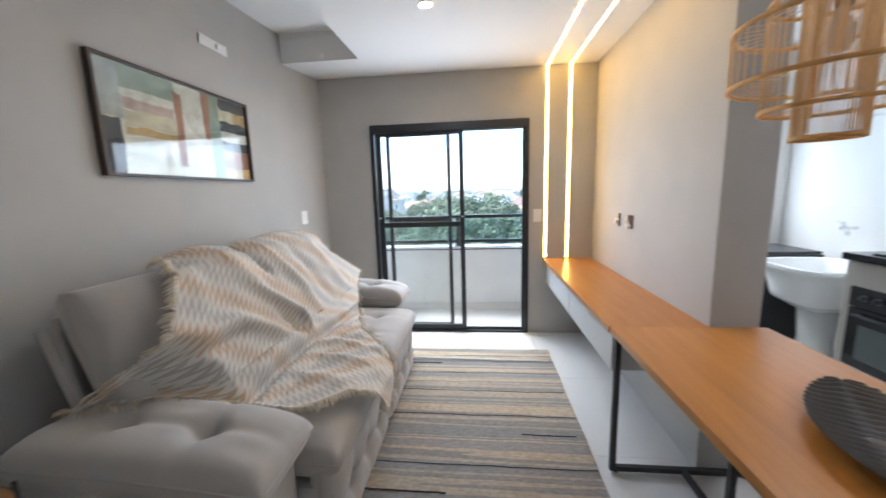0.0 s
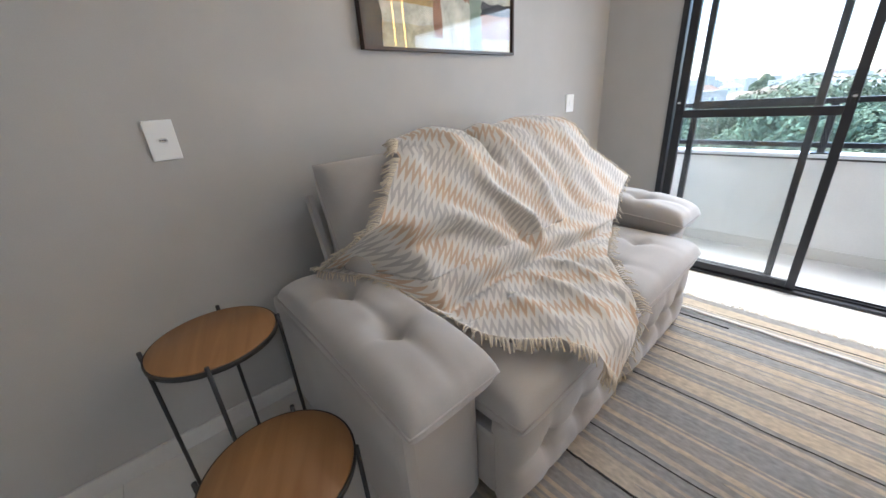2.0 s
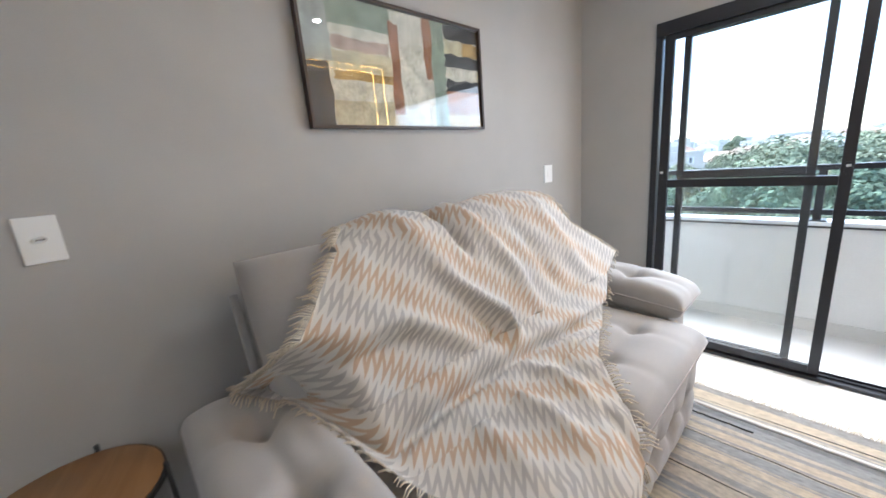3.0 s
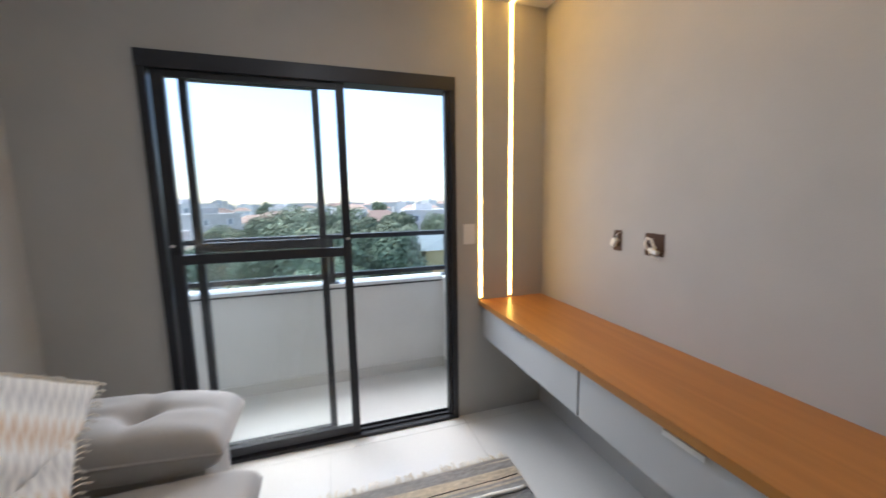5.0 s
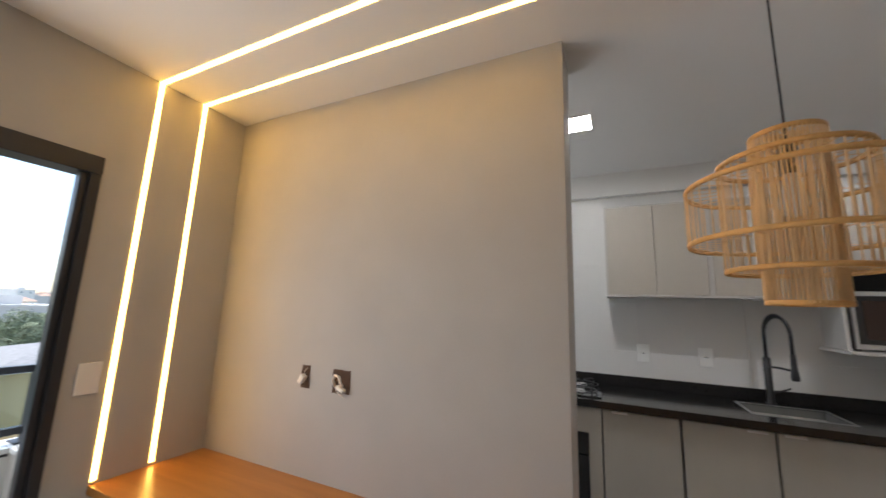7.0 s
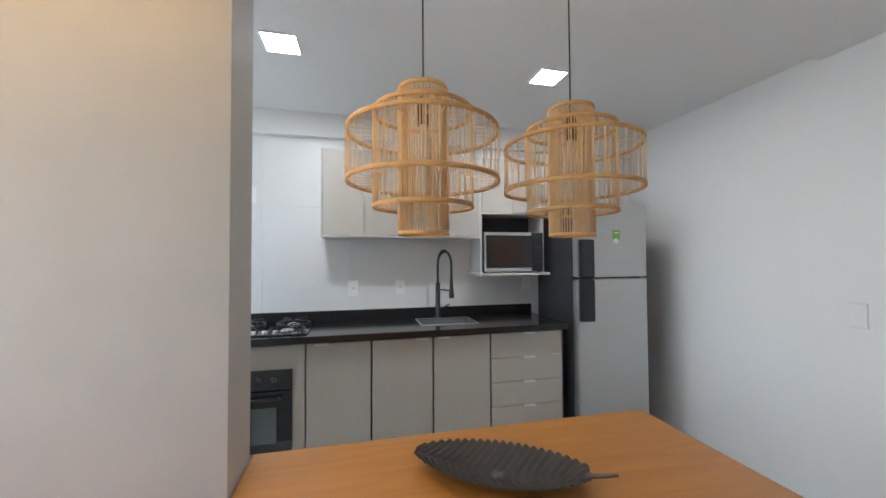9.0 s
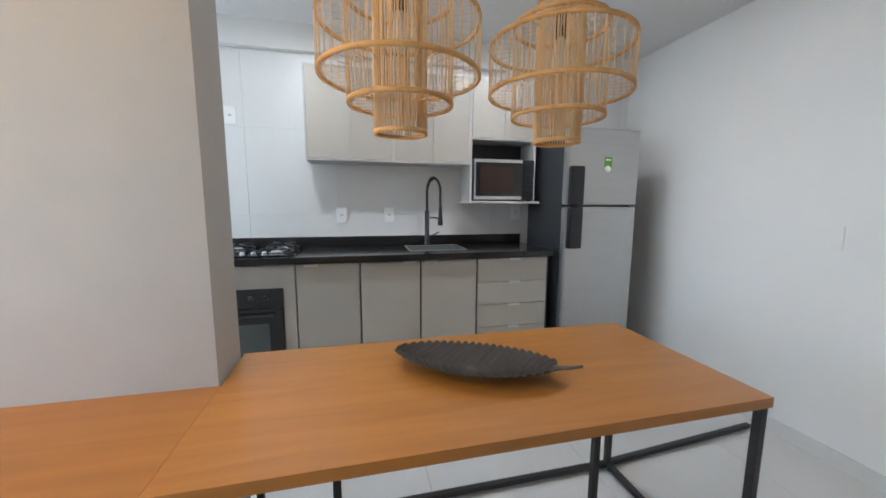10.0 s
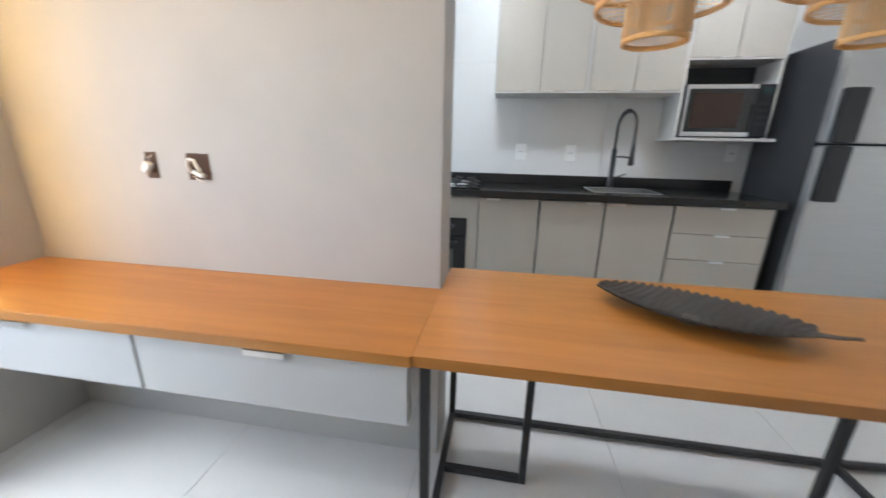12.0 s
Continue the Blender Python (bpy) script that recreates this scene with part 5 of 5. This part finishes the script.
def crown_mesh(seed, rx, ry, rz, leaves, size):
    """Leaves scattered over the shells of many overlapping clumps."""
    rng = np.random.default_rng(seed)
    k = 46
    d = rng.normal(size=(k, 3))
    d /= np.linalg.norm(d, axis=1)[:, None]
    d[:, 2] = np.abs(d[:, 2]) * 1.25 - 0.60
    centres = d * np.array([rx, ry, rz]) * rng.uniform(0.45, 0.92, (k, 1))
    rad = rng.uniform(0.20, 0.36, k) * (rx + ry) / 2
    which = rng.integers(0, k, leaves)
    n = rng.normal(size=(leaves, 3))
    n /= np.linalg.norm(n, axis=1)[:, None]
    p = centres[which] + n * (rad[which] * rng.uniform(0.75, 1.08, leaves))[:, None]
    t = np.cross(n, rng.normal(size=(leaves, 3)))
    t /= np.linalg.norm(t, axis=1)[:, None] + 1e-9
    b = np.cross(n, t) + 0.6 * n * rng.uniform(-1, 1, (leaves, 1))
    s = size * rng.uniform(0.6, 1.4, (leaves, 1))
    v = np.stack([p - t * s, p + b * s * 0.5, p + t * s, p - b * s * 0.5], 1).reshape(-1, 3)
    me = bpy.data.meshes.new("crown")
    me.from_pydata(v.tolist(), [], np.arange(leaves * 4).reshape(-1, 4).tolist())
    me.materials.append(M_LEAF)
    return me


def tree(seed, x, y, h, rx, rz, leaves=9000):
    t = thing("tree", "broad leafy green tree outside the balcony", "tree", (x, y, GZ), 0, "trees outside")
    hc = h - rz * 0.85
    tr = part("trunk", tube([(0, 0, 0), (0.1, 0.05, hc * 0.5), (0, 0, hc)], 0.3, 10, radii=[0.38, 0.28, 0.16]), M_BARK, t)
    random.seed(seed)
    for k in range(6):
        a = k * 1.05 + random.random()
        part("limb", tube([(0, 0, hc * 0.6), (math.cos(a) * rx * 0.35, math.sin(a) * rx * 0.35, hc * 0.9), (math.cos(a) * rx * 0.65, math.sin(a) * rx * 0.65, hc + rz * 0.3)], 0.1, 6, radii=[0.14, 0.09, 0.03]), M_BARK, tr)
    c = new("crown", crown_mesh(seed, rx, rx, rz, leaves, 0.105))
    c.parent = t
    c.location = (0, 0, hc)
    return t


t1 = tree(1, -0.6, 25, 11.9, 4.2, 4.2, 80000)
t2 = tree(2, 3.6, 24.5, 11.7, 3.6, 4.0, 70000)
t3 = tree(3, 1.6, 31, 12.0, 4.6, 4.2, 60000)
for src, x, y, s, r in ((t1, -6.5, 37, 0.88, 140), (t2, 8.2, 38, 0.92, 60), (t3, -2.5, 32, 0.97, 30), (t2, 0.8, 20.5, 0.84, 250), (t3, 17, 52, 0.9, 300), (t3, 30, 74, 1.0, 20), (t1, -24, 66, 0.9, 100), (t2, 12.5, 64, 0.95, 300), (t1, 44, 96, 1.0, 10), (t2, -44, 100, 0.9, 10), (t3, 4, 110, 1.0, 70), (t1, 70, 150, 1.1, 50), (t3, -70, 170, 1.1, 50), (t2, 26, 190, 1.2, 80), (t1, -30, 210, 1.2, 20)):
    c = copy_thing(src, pose(x, y, GZ, 0, 0, r))
    c.scale = (s, s, s)

# roofs and walls of the town are paled, with haze mixed into their colours
M_ROOF = mat("hazed_clay_roof_tiles", (0.36, 0.25, 0.19), 0.9, vary=0.25, scale=2, bump=0.3, grain=12, per_object=0.4, stretch=(1, 4, 1))
M_HWALL = mat("hazed_house_render", (0.68, 0.65, 0.61), 0.9, vary=0.1, scale=0.8, per_object=0.3)
M_YELLOW = mat("yellow_ochre_render", (0.74, 0.51, 0.26), 0.9, vary=0.08, scale=0.6)
M_SHUT = mat("pale_window", (0.62, 0.63, 0.64), 0.4, bump=0)
M_PANE = mat("dark_window", (0.10, 0.12, 0.14), 0.15, bump=0)


def house(x, y, w, d, h, turn, wall_m, label, storeys=2, flat=False, roof_m=None, rise=0.22):
    o = thing("house", label, "house", (x, y, GZ), turn, "houses in the town")
    part("wall", box(-w / 2, -d / 2, 0, w / 2, d / 2, h), wall_m, o)
    if flat:
        part("roof", boxes((-w / 2 - 0.1, -d / 2 - 0.1, h, w / 2 + 0.1, d / 2 + 0.1, h + 0.25), (-w / 4, -d / 4, h + 0.25, w / 8, d / 8, h + 1.4)), M_HWALL, o)
    else:
        bm = bmesh.new()
        e, rh = 0.5, w * rise
        vs = [bm.verts.new(p) for p in ((-w / 2 - e, -d / 2 - e, h), (w / 2 + e, -d / 2 - e, h), (w / 2 + e, d / 2 + e, h), (-w / 2 - e, d / 2 + e, h), (-w / 2 + w * 0.3, 0, h + rh), (w / 2 - w * 0.3, 0, h + rh))]
        for f in ((0, 1, 5, 4), (1, 2, 5), (2, 3, 4, 5), (3, 0, 4), (3, 2, 1, 0)):
            bm.faces.new([vs[i] for i in f])
        part("roof", bm, roof_m or M_ROOF, o)
    for s in range(storeys):
        n = max(2, int(w / 3.2))
        for k in range(n):
            cx = -w / 2 + w * (k + 0.5) / n
            z = h * (s + 0.42) / storeys
            wd = part("window", box(cx - 0.6, -d / 2 - 0.06, z, cx + 0.6, -d / 2 + 0.02, z + 1.2), M_SHUT, o)
            part("pane", box(cx - 0.22, -d / 2 - 0.08, z + 0.1, cx + 0.22, -d / 2 - 0.061, z + 1.1), M_PANE, wd)
    return o


house(12.4, 28, 11, 8, 9.0, 0, M_YELLOW, "ochre yellow rendered house with pale windows", 3, False, mat("grey_fibre_cement_sheet", (0.22, 0.22, 0.22), 0.9, vary=0.2), 0.07)
ha = house(-26, 52, 10, 8, 6.2, 10, M_HWALL, "low rendered house with a clay tile roof")
hb = house(20, 74, 9, 9, 10.4, -6, M_HWALL, "pale flat-roofed apartment house", 3, True)
hc_ = house(-14, 66, 9, 9, 5.5, 35, M_HWALL, "low rendered house with a clay tile roof")
random.seed(11)
for k in range(150):
    y = 62 + (k / 150) ** 1.6 * 480
    x = random.uniform(-0.95, 0.95) * y * 1.05
    src = (ha, hb, hc_)[k % 3] if random.random() < 0.7 else ha
    c = copy_thing(src, pose(x, y, GZ - 0.8 + (y - 62) * 0.016, 0, 0, random.uniform(-40, 40)))
    s = random.uniform(0.8, 1.25)
    c.scale = (s, s, s)
bm = bmesh.new()
rng = random.Random(5)
for k in range(900):
    y = rng.uniform(300, 1500)
    x = rng.uniform(-1.1, 1.1) * y
    w, h = rng.uniform(6, 16), rng.uniform(4, 14) + (y - 300) * 0.006
    add_box(bm, x - w / 2, y, GZ, x + w / 2, y + 8, GZ + h + (y - 300) * 0.0)
tagged(part("far_town", bm, M_HWALL, None), "far pale houses of the town", "town", kind="stuff")

# ---- floor tiles ----
TS = 0.80
tile_me = mesh_of("tile", box(-TS / 2 + 0.0007, -TS / 2 + 0.0007, -0.010, TS / 2 - 0.0007, TS / 2 - 0.0007, 0.0, 0.0008), M_TILE)
for i in range(6):
    for j in range(7):
        x, y = 0.16 + i * TS, 0.52 + j * TS
        if y > 5.6 and x > 2.6:
            continue
        o = new("tile", tile_me)
        o.parent = floor
        o.location = (x, y, 0.0)

# ---- kitchen wall tiles ----
M_WTILE = mat("satin_white_wall_tile", (0.74, 0.73, 0.71), 0.35, vary=0.02, scale=2.0, bump=0.01, per_object=0.012)
KT = 0.60
wtile_me = mesh_of("tile", box(-0.0075, -KT / 2 + 0.0006, -KT / 2 + 0.0006, 0.0, KT / 2 - 0.0006, KT / 2 - 0.0006, 0.0007), M_WTILE)
for i in range(8):
    for j in range(4):
        o = new("tile", wtile_me)
        o.parent = kitchen_wall
        o.location = (WX + 0.0075, 0.56 + (i + 0.5) * KT, 0.02 + (j + 0.5) * KT)
